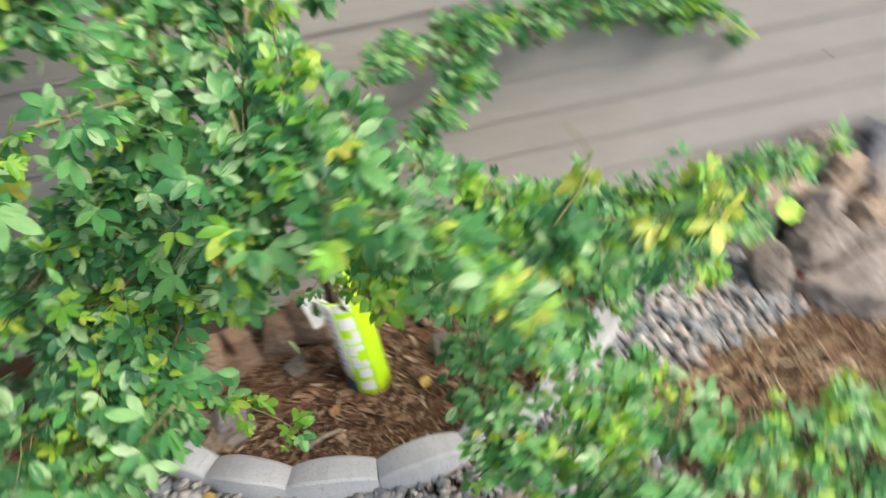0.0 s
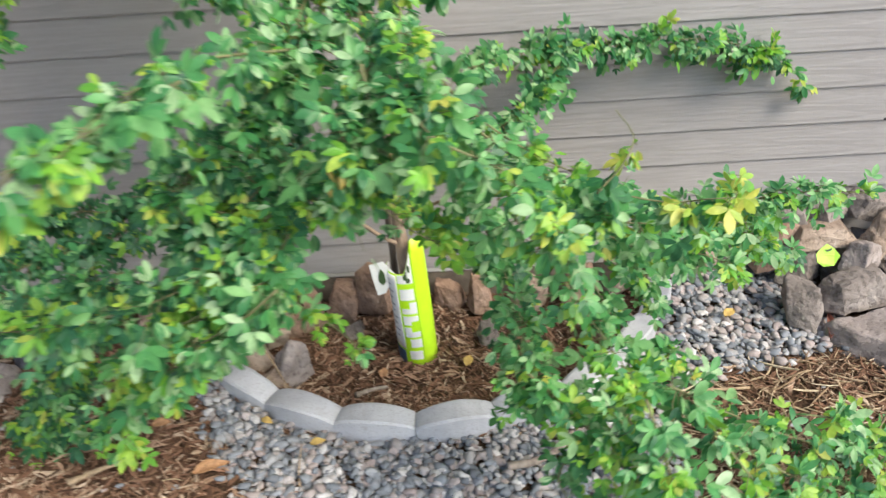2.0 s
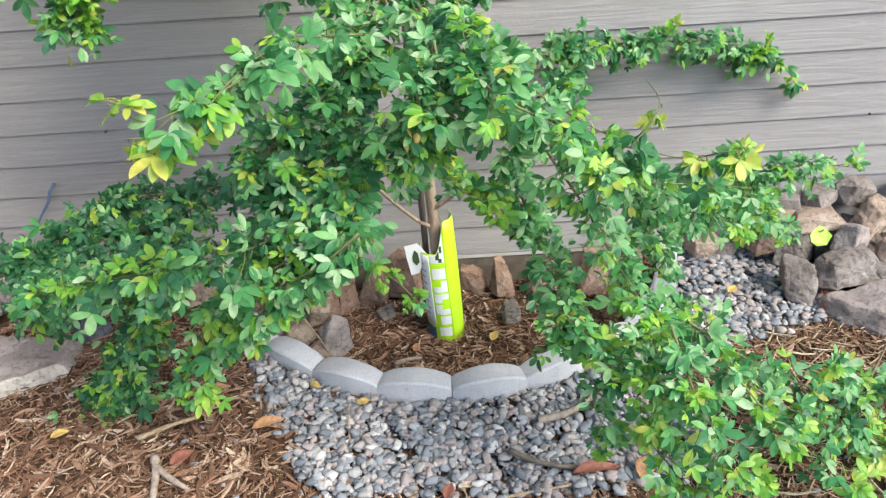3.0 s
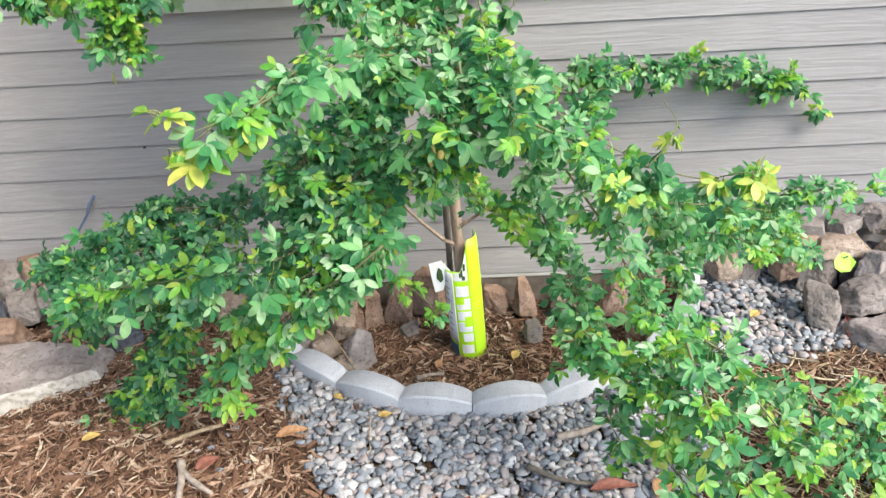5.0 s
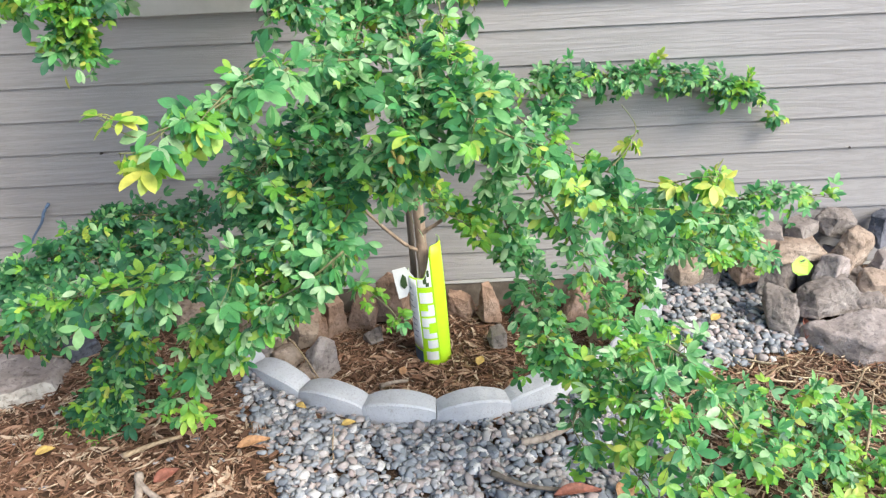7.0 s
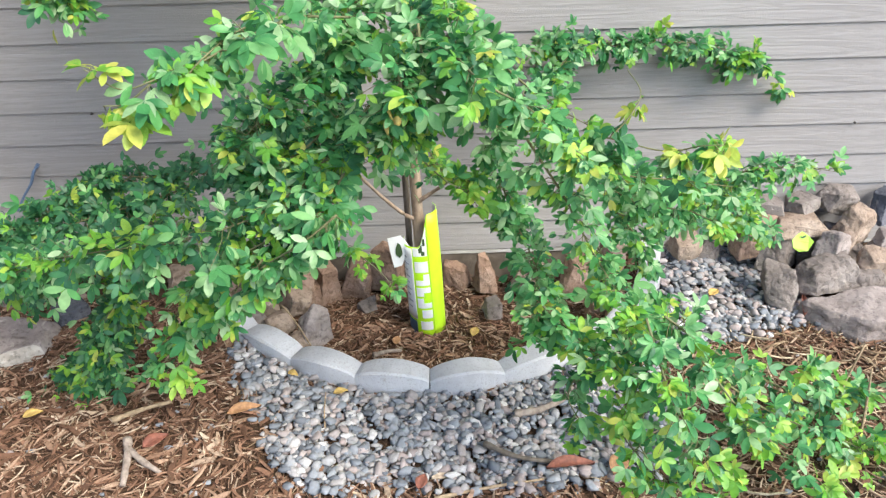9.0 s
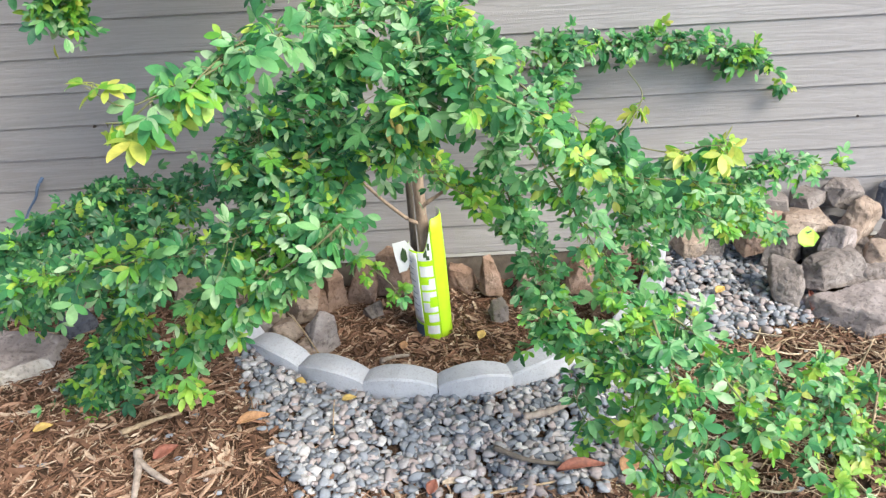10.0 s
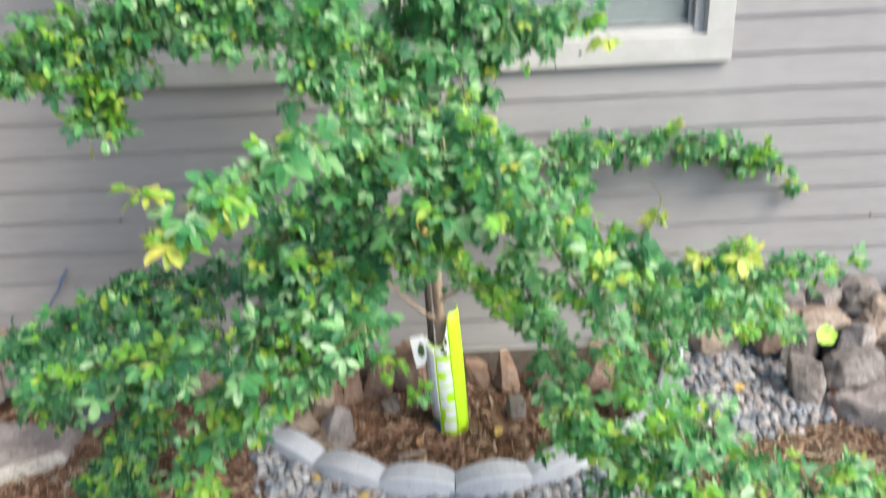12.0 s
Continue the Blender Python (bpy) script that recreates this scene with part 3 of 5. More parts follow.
def edging_block(first, radius=RING_R, shift=(0, 0, 0), lean=0.0):
    inner, outer = radius - 0.034, radius + 0.034
    bm = bmesh.new()
    rows = []
    per = 12
    gap = 0.0022
    for i in range(2 * per + 1):
        t = i / per
        a = START + (first + min(max(t, gap), 2 - gap)) * STEP
        s = t - math.floor(t) if i < 2 * per else 1.0
        z = 0.056 + 0.033 * math.sin(math.pi * s) ** 0.8
        arch = math.sin(math.pi * s)
        bulge = 0.012 * arch
        c, d = math.cos(a), math.sin(a)
        section = ((inner, -0.14), (inner, z - 0.012), (inner + 0.004, z - 0.004), (inner + 0.012, z), (outer - 0.007 + bulge, z - 0.001), (outer - 0.001 + bulge, z - 0.006), (outer + 0.003 + bulge, -0.05))
        rows.append([bm.verts.new((RING[0] + r * c, RING[1] + r * d, h)) for r, h in section])
    n = len(rows[0])
    for p, q in zip(rows, rows[1:]):
        for k in range(n):
            bm.faces.new((p[k], q[k], q[(k + 1) % n], p[(k + 1) % n]))
    bm.faces.new(rows[0])
    bm.faces.new(rows[-1][::-1])
    bmesh.ops.recalc_face_normals(bm, faces=bm.faces[:])
    for v in bm.verts:
        v.co += Vector((noise.noise(v.co * 30), noise.noise(v.co * 30 + Vector((9, 0, 0))), noise.noise(v.co * 30 + Vector((0, 9, 0))))) * 0.0018
    a = START + (first + 1) * STEP
    centre = Vector((RING[0] + radius * math.cos(a), RING[1] + radius * math.sin(a), 0))
    bmesh.ops.translate(bm, verts=bm.verts[:], vec=-centre)
    ob = new("edging_block", finish(bm, "edging_block", EDGING, False))
    ob.matrix_world = pose(centre.x + shift[0], centre.y + shift[1], shift[2], 0, 0, lean)
    return tagged(ob, "grey concrete scalloped garden edging block", "edging", "scalloped blocks round the planting basin")


edging_block(-2, RING_R - 0.002, (0, 0, 0.002), -0.8)
edging_block(-4, RING_R - 0.004, (0, 0, 0.004), 0.6)
edging_block(-6, RING_R - 0.004, (0, 0, 0.004), 0.0)
edging_block(0, RING_R, (0, 0.0, 0.0), 1.0)
edging_block(2.03, RING_R - 0.002, (0.002, -0.002, -0.012), 1.5)
edging_block(4.1, RING_R - 0.006, (0.0, 0.0, -0.022), 0.5)

# ---- trunk guard, stake and tags ----
TREE = Vector((0.045, -0.30, BASIN))
guard = thing("trunk_guard", "lime green printed plastic sleeve wrapped round the trunk", "trunk guard", TREE + Vector((0, 0, -0.004)))
G_R, G_H = 0.061, 0.47


def wrap(r, a0, a1, z0, top, n=24, rows=10, thick=0.0016, lining=0):
    """A curved sheet round the guard's axis; angles in degrees, 270 faces the path; top gives the height at each angle."""
    bm = bmesh.new()
    grid = []
    for radius in (r, r - thick):
        g = []
        for i in range(n + 1):
            a = a0 + (a1 - a0) * i / n
            h = top(a)
            col = []
            for j in range(rows + 1):
                z = z0 + (h - z0) * j / rows
                lean = 0.020 * z / G_H
                rr = radius * (1 + 0.03 * math.sin(a * 0.05 + z * 9)) * (1 - 0.06 * z / G_H)
                col.append(bm.verts.new((rr * math.cos(radians(a)) - lean, rr * math.sin(radians(a)), z)))
            g.append(col)
        grid.append(g)
    for g, flip in ((grid[0], False), (grid[1], True)):
        for i in range(n):
            for j in range(rows):
                f = (g[i][j], g[i + 1][j], g[i + 1][j + 1], g[i][j + 1])
                face = bm.faces.new(f[::-1] if flip else f)
                face.material_index = lining if flip else 0
    A, B = grid
    for i in range(n):
        bm.faces.new((A[i][rows], A[i + 1][rows], B[i + 1][rows], B[i][rows]))
        bm.faces.new((A[i + 1][0], A[i][0], B[i][0], B[i + 1][0]))
    for j in range(rows):
        bm.faces.new((A[0][j], A[0][j + 1], B[0][j + 1], B[0][j]))
        bm.faces.new((A[n][j + 1], A[n][j], B[n][j], B[n][j + 1]))
    return bm


def guard_top(a):
    # tall at the side away from the flap, cut down in a curve towards the flap
    t = min(1.0, max(0.0, (a - 262) / 34))
    return 0.355 + (G_H - 0.355) * t ** 1.6


part("sleeve", wrap(G_R, 160, 395, 0.0, guard_top, 40, 12, 0.0016, 1), [LIME_PLASTIC, WHITE_PLASTIC], guard, smooth=True)
# brighter strip that paints light onto the sleeve's sunward side
part("lit_band", wrap(G_R + 0.0014, 292, 352, 0.004, lambda a: guard_top(a) - 0.004), LIME_LIT, guard, "smooth lime band painted brighter as the lit side", smooth=True)
panel = part("label_panel", wrap(G_R + 0.0018, 186, 240, 0.075, lambda a: guard_top(a) - 0.006), WHITE_PLASTIC, guard, "white printed text panel", smooth=True)
for k in range(9):
    z = 0.31 - k * 0.024
    part("text_line", wrap(G_R + 0.0030, 204, 220 + (k * 7) % 13, z, lambda a, z=z: z + 0.005, 6, 1), PRINT_GREY, panel, smooth=True)
part("blue_label", wrap(G_R + 0.0018, 192, 236, 0.012, lambda a: 0.066), PRINT_BLUE, guard, "dark blue printed patch", smooth=True)
for z0, z1, a0, a1 in ((0.262, 0.302, 252, 294), (0.212, 0.232, 252, 296), (0.232, 0.254, 276, 296), (0.170, 0.204, 252, 274), (0.184, 0.204, 274, 296), (0.124, 0.144, 252, 296), (0.144, 0.162, 252, 272), (0.084, 0.116, 264, 296), (0.036, 0.070, 256, 294)):
    part("print_bar", wrap(G_R + 0.0007, a0 - 6, a1 - 6, z0, lambda a, z1=z1: z1, 8, 2, 0.0004), WHITE_PLASTIC, guard, "white printed bar", smooth=False)
part("print_ground", wrap(G_R + 0.0006, 243, 289, 0.322, lambda a: guard_top(a) - 0.003, 16, 4, 0.0003), WHITE_PLASTIC, guard, "white print below the cut rim", smooth=False)
for z0, z1, a0, a1 in ((0.335, 0.365, 262, 274), (0.360, 0.385, 276, 284), (0.325, 0.340, 270, 281)):
    part("leaf_print", wrap(G_R + 0.0011, a0, a1, z0, lambda a, z1=z1: min(z1, guard_top(a) - 0.005), 6, 2, 0.0004), PRINT_SHADOW_DARK, guard, "dark green leaf: print on the sleeve, painted shadow on the flap", smooth=False)


def sheet(outline, thick=0.0015, bend=0.0):
    bm = bmesh.new()
    top = [bm.verts.new((x, -bend * x * x, z)) for x, z in outline]
    low = [bm.verts.new((x, thick - bend * x * x, z)) for x, z in outline]
    bm.faces.new(top)
    bm.faces.new(low[::-1])
    for i in range(len(top)):
        k = (i + 1) % len(top)
        bm.faces.new((top[k], top[i], low[i], low[k]))
    bmesh.ops.recalc_face_normals(bm, faces=bm.faces[:])
    return bm


flap = part("flap", sheet(((0.0, 0.075), (-0.030, 0.118), (-0.072, 0.108), (-0.066, 0.060), (-0.056, -0.002), (-0.030, 0.006), (-0.012, 0.052))), WHITE_PLASTIC, guard, "white torn flap folded outwards")
flap.location = (-0.048, -0.030, 0.268)
# a leaf's cast shadow on the flap, made as a thin dark sheet
leaf_shadow = part("leaf_print", sheet(((-0.036, 0.036), (-0.026, 0.050), (-0.030, 0.082), (-0.040, 0.094), (-0.048, 0.070), (-0.048, 0.050)), 0.001), PRINT_SHADOW_DARK, flap, "dark green leaf: print on the sleeve, painted shadow on the flap")
leaf_shadow.location = (0, -0.0022, 0)

stake = new("plant_stake", finish(tube(smooth_line([(0, 0, -0.1), (-0.004, 0.004, 0.4), (-0.01, 0.0, 0.8), (-0.012, 0, 1.3)], 6), 0.011, 0.010, 8, 0.05, 3), "plant_stake", STAKE, True))
stake.location = (-0.006, -0.25, BASIN)
tagged(stake, "weathered dark wooden stake beside the trunk", "stake")

tag = thing("plant_tag", "small lime green plastic tag lying on the rocks", "plant tag", (1.268, -0.31, 0.205))
bm = sheet(((-0.030, 0.002), (-0.026, -0.022), (-0.008, -0.034), (0.020, -0.030), (0.036, 0.000), (0.022, 0.020), (0.002, 0.034), (-0.016, 0.020)), 0.004, 6.0)
card = part("card", bm, TAG_GREEN, tag)
card.rotation_euler = (radians(-38), 0, radians(-10))
bm = sheet(((-0.006, 0.010), (0.002, 0.004), (0.014, 0.010), (0.012, 0.016), (0.002, 0.010)), 0.001)
mark = part("print_mark", bm, PRINT_SHADOW_DARK, card, "small dark printed mark")
mark.location = (0, -0.004, 0.006)

cord = new("cord", finish(tube(smooth_line([(-1.27, -0.022, 0.43), (-1.285, -0.045, 0.405), (-1.30, -0.05, 0.37), (-1.34, -0.05, 0.32), (-1.37, -0.06, 0.27)], 6), 0.0065, 0.0035, 6), "cord", BLUE_CORD, True))
tagged(cord, "dark blue cord hanging against the siding", "cord")

# ---- the weeping young tree ----
tree = thing("tree", "young weeping tree with dense green and lime leaves", "tree", TREE)


def tree_part(name, bm, material, label="", smooth=True):
    bmesh.ops.translate(bm, verts=bm.verts[:], vec=-TREE)
    return part(name, bm, material, tree, label, smooth)


trunk_line = smooth_line([(0.045, -0.30, -0.12), (0.028, -0.30, 0.25), (0.018, -0.305, 0.52), (0.0, -0.33, 0.85), (0.005, -0.36, 1.12), (0.015, -0.42, 1.45), (0.02, -0.45, 1.62)], 8)
tree_part("trunk", tube(trunk_line, 0.020, 0.012, 10, 0.10, 5), BARK, "slim light brown trunk")
tree_part("limb", tube(smooth_line([(0.02, -0.305, 0.325), (-0.02, -0.32, 0.355), (-0.075, -0.35, 0.425), (-0.12, -0.40, 0.505), (-0.2, -0.5, 0.66)], 6), 0.007, 0.004, 6), BARK)
tree_part("limb", tube(smooth_line([(0.02, -0.305, 0.38), (0.045, -0.32, 0.408), (0.075, -0.335, 0.435), (0.12, -0.40, 0.50), (0.15, -0.47, 0.55)], 6), 0.008, 0.004, 6), BARK)


LEAFLET = ((0.21, 0.140), (0.45, 0.215), (0.69, 0.210), (0.89, 0.120), (1.0, 0.015))


def compound_leaf(count, rnd):
    """Verts and faces of one leaf: leaflets that fan out from the stalk's end, folded along the midrib, each with a bend and a twist of its own. It points along +x, its face along +z."""
    verts, faces = [], []
    spread = rnd.uniform(0.72, 1.08)
    angles = {1: (0,), 2: (-28, 26), 3: (-62, 0, 62), 5: (-98, -50, 0, 50, 98)}[count]
    for ang in angles:
        a = radians(ang * spread + rnd.uniform(-11, 11))
        length = rnd.uniform(0.80, 1.12) * (1.0 if abs(ang) < 30 else 0.90 if abs(ang) < 70 else 0.74)
        wide = rnd.uniform(0.88, 1.12)
        fold, droop, twist = rnd.uniform(0.05, 0.40), rnd.uniform(0.0, 0.32), rnd.uniform(-0.35, 0.35)
        ca, sa = math.cos(a), math.sin(a)
        stem = 0.02
        start = len(verts)
        verts.append((stem * ca, stem * sa, 0.0))
        for s, w in LEAFLET:
            roll = twist * s
            for side in (-1, 0, 1):
                v = side * w * wide
                z = abs(v) * fold
                v, z = v * math.cos(roll) - z * math.sin(roll), v * math.sin(roll) + z * math.cos(roll)
                u, z = s + (0.02 if side == 0 and s == 1.0 else 0.0), z - droop * s * s
                u, v, z = stem + u * length, v * length, z * length
                verts.append((u * ca - v * sa, u * sa + v * ca, z))
        faces += [(start, start + 1, start + 2), (start, start + 2, start + 3)]
        for k in range(len(LEAFLET) - 1):
            b = start + 1 + 3 * k
            faces += [(b, b + 3, b + 4, b + 1), (b + 1, b + 4, b + 5, b + 2)]
    return np.array(verts), faces


rnd = random.Random(11)
LEAVES = [compound_leaf(c, rnd) for c in (3, 3, 5, 3, 2, 3, 5, 3, 3, 5, 3, 1, 3, 5, 3, 2, 5, 3)]
LEAF_MESH = [[stuff_mesh("leaf", v, f, [mat]) for v, f in LEAVES] for mat in (LEAF_ONE, YOUNG_ONE)]
single_leaves = [0]
leaf_rnd = random.Random(21)
LEAF_SIZE = {"arm": 1.02, "twig": 1.12, "low": 1.05, "droop": 1.08, "vine": 1.05, "back": 0.95, "sprig": 0.90, "strand": 0.88, "mid": 0.92}
# share of leaves in the darkened green, higher on branches meant to look shaded
SHADED_SHARE = {"back": 0.92, "mass": 0.34, "crown": 0.14, "under": 0.36, "limb": 0.42, "skirt": 0.60, "low": 0.14, "droop": 0.06, "vine": 0.30, "mid": 0.06, "hang": 0.16, "strand": 0.05}
HANG = {"arm": 0.55, "twig": 0.65, "droop": 0.40}


def leafy_branch(name, points, radius, young, density):
    """A bent stem with side shoots that carry leaves: shoots and leaves are one mesh each, and a few leaves near the path are parts of their own."""
    rnd = leaf_rnd
    line = smooth_line(points, 8)
    thin = name in ("twig", "sprig")
    wood = tube(line, 0.0018 if thin else 0.0028, 0.0008, 5)
    length = sum((b - a).length for a, b in zip(line, line[1:]))
    count = int(density * DENSITY * (length + radius) * 2 * radius / 0.0011)
    verts, faces, slots, base = [], [], [], 0
    extra = []
    done = 0
    while done < count:
        t = rnd.random()
        k = t * (len(line) - 1)
        j = min(int(k), len(line) - 2)
        at = line[j].lerp(line[j + 1], k - j)
        way = (line[j + 1] - line[j]).normalized()
        out = Vector((rnd.gauss(0, 1), rnd.gauss(0, 1), rnd.gauss(0.15, 1)))
        out = (out - 0.6 * out.dot(way) * way).normalized()
        reach = radius * rnd.uniform(0.15, 1.0)
        bend = Vector((rnd.gauss(0, 0.2), rnd.gauss(0, 0.2), rnd.gauss(-0.30, 0.2))) * reach
        shoot = [at + out * reach * q + bend * q * q for q in (0, 0.35, 0.7, 1.0)]
        for q in shoot:
            q.y = min(q.y, -0.035)
            q.z = max(q.z, ground_z(q.x, q.y) + 0.02)
        tube(shoot, 0.0011, 0.0006, 3, bm=wood)
        n = rnd.randint(2, 4)
        grow = rnd.uniform(0.72, 1.15)
        shoot_young = rnd.random() < young * (0.35 + 1.1 * t)
        for i in range(n):
            done += 1
            q = 0.30 + 0.70 * i / (n - 1)
            k2 = q * 3
            j2 = min(int(k2), 2)
            p = shoot[j2].lerp(shoot[j2 + 1], k2 - j2)
            along = (shoot[j2 + 1] - shoot[j2]).normalized()
            across = along.cross(Vector((0, 0, 1))) * (1 if i % 2 else -1)
            heading = (along * 0.7 + (across * 0.8 if i < n - 1 else across * 0.1) + Vector((rnd.gauss(0, .30), rnd.gauss(-0.08, .30), rnd.gauss(-HANG.get(name, 0.22), .30)))).normalized()
            up = Vector((rnd.gauss(0.12, 0.42), rnd.gauss(-0.62, 0.40), rnd.gauss(0.9, 0.34)))
            side = up.cross(heading).normalized()
            up = heading.cross(side).normalized()
            size = rnd.uniform(0.021, 0.039) * grow * LEAF_SIZE.get(name, 1.0) * (0.75 if i == n - 1 and shoot_young else 1.0)
            p = p + heading * size * rnd.uniform(0.15, 0.5)
            p.y = min(p.y, -0.03 - rnd.random() * 0.02)
            p.z = max(p.z, ground_z(p.x, p.y) + 0.012)
            tint = 1 if (shoot_young and rnd.random() < 0.85) or rnd.random() < 0.04 else 2 if rnd.random() < SHADED_SHARE.get(name, 0.06) else 0
            if rnd.random() < (0.62 if name == "twig" and shoot_young else 0.006):
                tint = 3
            kind = rnd.randrange(len(LEAVES))
            m = Matrix((heading, side, up)).transposed()
            if p.y < -1.02 and tint < 2 and single_leaves[0] < 296 and rnd.random() < 0.2:
                single_leaves[0] += 1
                extra.append((kind, tint, Matrix.LocRotScale(p - TREE, m.to_quaternion(), (size, size, size))))
                continue
            v, f = LEAVES[kind]
            pts = (v * size) @ np.array(m).T + np.array(p - TREE)
            verts.append(pts)
            faces += [tuple(q + base for q in face) for face in f]
            slots += [tint] * len(f)
            base += len(pts)
    tree_part("branch", wood, TWIG)
    if not verts:
        return
    ob = new("foliage", stuff_mesh("foliage", np.concatenate(verts), faces, [LEAF, YOUNG, LEAF_SHADED, YELLOW], slots))
    ob.parent = tree
    ob["kind"] = "stuff"
    for kind, tint, m in extra:
        one = new("leaf", LEAF_MESH[tint][kind])
        one.parent = tree
        one.matrix_basis = m


DENSITY = 3.7
leafy_branch('arm', [(-0.07, -0.95, 1.12), (-0.17, -1.1, 1.16), (-0.2, -1.3, 1.19), (-0.24, -1.38, 1.17), (-0.26, -1.42, 1.15)], 0.035, 0.3, 1.2)
leafy_branch('twig', [(-0.256, -1.4, 1.171), (-0.301, -1.42, 1.155), (-0.346, -1.42, 1.145), (-0.389, -1.42, 1.175)], 0.018, 0.75, 0.9)
leafy_branch('twig', [(-0.302, -1.42, 1.151), (-0.343, -1.42, 1.124), (-0.371, -1.43, 1.125)], 0.018, 1.0, 1.3)
leafy_branch('twig', [(-0.285, -1.41, 1.13), (-0.309, -1.42, 1.118), (-0.341, -1.42, 1.103)], 0.018, 1.0, 1.2)
leafy_branch('mass', [(-0.05, -0.9, 1.07), (-0.14, -0.95, 1.0), (-0.24, -1.0, 0.95), (-0.32, -1.02, 0.88)], 0.083, 0.12, 1.2)
leafy_branch('mass', [(-0.11, -0.95, 0.92), (-0.18, -1.0, 0.87), (-0.26, -1.0, 0.82), (-0.31, -1.0, 0.77)], 0.074, 0.14, 1.4)
leafy_branch('limb', [(-0.04, -1.0, 0.96), (-0.12, -1.05, 0.88), (-0.18, -1.12, 0.84), (-0.27, -1.14, 0.79), (-0.4, -1.17, 0.76), (-0.54, -1.18, 0.75), (-0.72, -1.08, 0.67), (-0.88, -1.0, 0.58)], 0.062, 0.15, 1.0)
leafy_branch('droop', [(-0.09, -1.1, 0.86), (-0.14, -1.17, 0.8), (-0.21, -1.15, 0.76), (-0.31, -1.13, 0.7), (-0.43, -1.08, 0.6), (-0.52, -1.04, 0.46), (-0.56, -1.02, 0.31)], 0.059, 0.4, 1.1)
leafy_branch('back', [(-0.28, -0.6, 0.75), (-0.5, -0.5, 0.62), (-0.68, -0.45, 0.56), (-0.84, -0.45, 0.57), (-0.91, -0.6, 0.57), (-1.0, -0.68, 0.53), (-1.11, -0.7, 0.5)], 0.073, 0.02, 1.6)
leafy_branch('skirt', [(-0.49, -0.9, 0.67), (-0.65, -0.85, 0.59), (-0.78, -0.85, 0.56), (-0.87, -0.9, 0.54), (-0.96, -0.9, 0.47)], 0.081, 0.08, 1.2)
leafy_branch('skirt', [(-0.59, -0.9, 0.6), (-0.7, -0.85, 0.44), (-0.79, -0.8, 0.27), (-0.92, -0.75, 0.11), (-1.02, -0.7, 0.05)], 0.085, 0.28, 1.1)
leafy_branch('crown', [(-0.02, -0.5, 1.37), (-0.04, -0.62, 1.22), (-0.08, -0.85, 1.11), (-0.11, -0.92, 1.01)], 0.111, 0.10, 0.9)
leafy_branch('crown', [(0.04, -0.55, 1.37), (0.03, -0.75, 1.17), (0.06, -1.03, 1.1), (0.03, -1.15, 1.05), (-0.0, -1.1, 0.93)], 0.073, 0.1, 1.1)
leafy_branch('crown', [(0.08, -0.6, 1.35), (0.11, -0.85, 1.18), (0.12, -1.1, 1.13), (0.16, -1.2, 1.08)], 0.055, 0.2, 1.0)
leafy_branch('arm', [(0.1, -1.1, 1.12), (0.16, -1.25, 1.09), (0.25, -1.24, 1.03), (0.29, -1.3, 1.0), (0.34, -1.33, 0.96)], 0.040, 0.45, 1.1)
leafy_branch('twig', [(0.396, -1.19, 0.954), (0.434, -1.18, 0.996), (0.451, -1.16, 1.029), (0.425, -1.15, 1.068)], 0.013, 1.0, 1.0)
leafy_branch('twig', [(0.671, -0.95, 0.789), (0.703, -0.95, 0.821), (0.681, -0.95, 0.848)], 0.020, 1.0, 1.3)
leafy_branch('twig', [(0.4, -1.15, 0.94), (0.51, -1.15, 0.91), (0.56, -1.2, 0.94), (0.6, -1.2, 0.94)], 0.030, 0.6, 0.8)
leafy_branch('strand', [(0.24, -0.9, 0.93), (0.38, -0.8, 0.77), (0.55, -0.7, 0.66), (0.69, -0.66, 0.6), (0.8, -0.72, 0.64)], 0.059, 0.2, 1.1)
leafy_branch('strand', [(0.8, -0.72, 0.64), (0.87, -0.77, 0.69), (0.98, -0.75, 0.68), (1.09, -0.72, 0.65)], 0.052, 0.3, 1.0)
leafy_branch('mid', [(0.21, -1.0, 0.91), (0.24, -0.85, 0.71), (0.27, -0.81, 0.6), (0.3, -0.95, 0.57), (0.3, -1.1, 0.57), (0.29, -1.15, 0.5)], 0.061, 0.05, 1.2)
leafy_branch('mid', [(0.25, -1.2, 0.96), (0.33, -1.15, 0.82), (0.39, -1.12, 0.7), (0.45, -1.1, 0.59), (0.48, -1.2, 0.56), (0.42, -1.3, 0.54)], 0.055, 0.4, 0.75)
leafy_branch('mid', [(0.43, -1.0, 0.77), (0.55, -0.96, 0.7), (0.66, -0.95, 0.67), (0.75, -0.93, 0.61)], 0.047, 0.2, 1.0)
leafy_branch('low', [(0.3, -1.15, 0.57), (0.37, -1.2, 0.52), (0.44, -1.33, 0.51), (0.43, -1.36, 0.42), (0.51, -1.4, 0.32)], 0.054, 0.6, 0.55)
leafy_branch('low', [(0.47, -1.3, 0.64), (0.51, -1.38, 0.52), (0.57, -1.42, 0.42), (0.63, -1.45, 0.3)], 0.066, 0.4, 0.55)
leafy_branch('low', [(0.54, -1.2, 0.57), (0.68, -1.12, 0.42), (0.85, -1.05, 0.27), (1.04, -1.0, 0.15), (1.23, -0.95, 0.12)], 0.085, 0.40, 0.34)
leafy_branch('low', [(0.71, -1.15, 0.35), (0.86, -1.15, 0.24), (1.06, -1.1, 0.11), (1.21, -1.1, 0.01)], 0.10, 0.35, 0.34)
leafy_branch('low', [(0.46, -1.25, 0.55), (0.48, -1.35, 0.5), (0.46, -1.38, 0.41), (0.54, -1.42, 0.3)], 0.058, 0.35, 0.55)
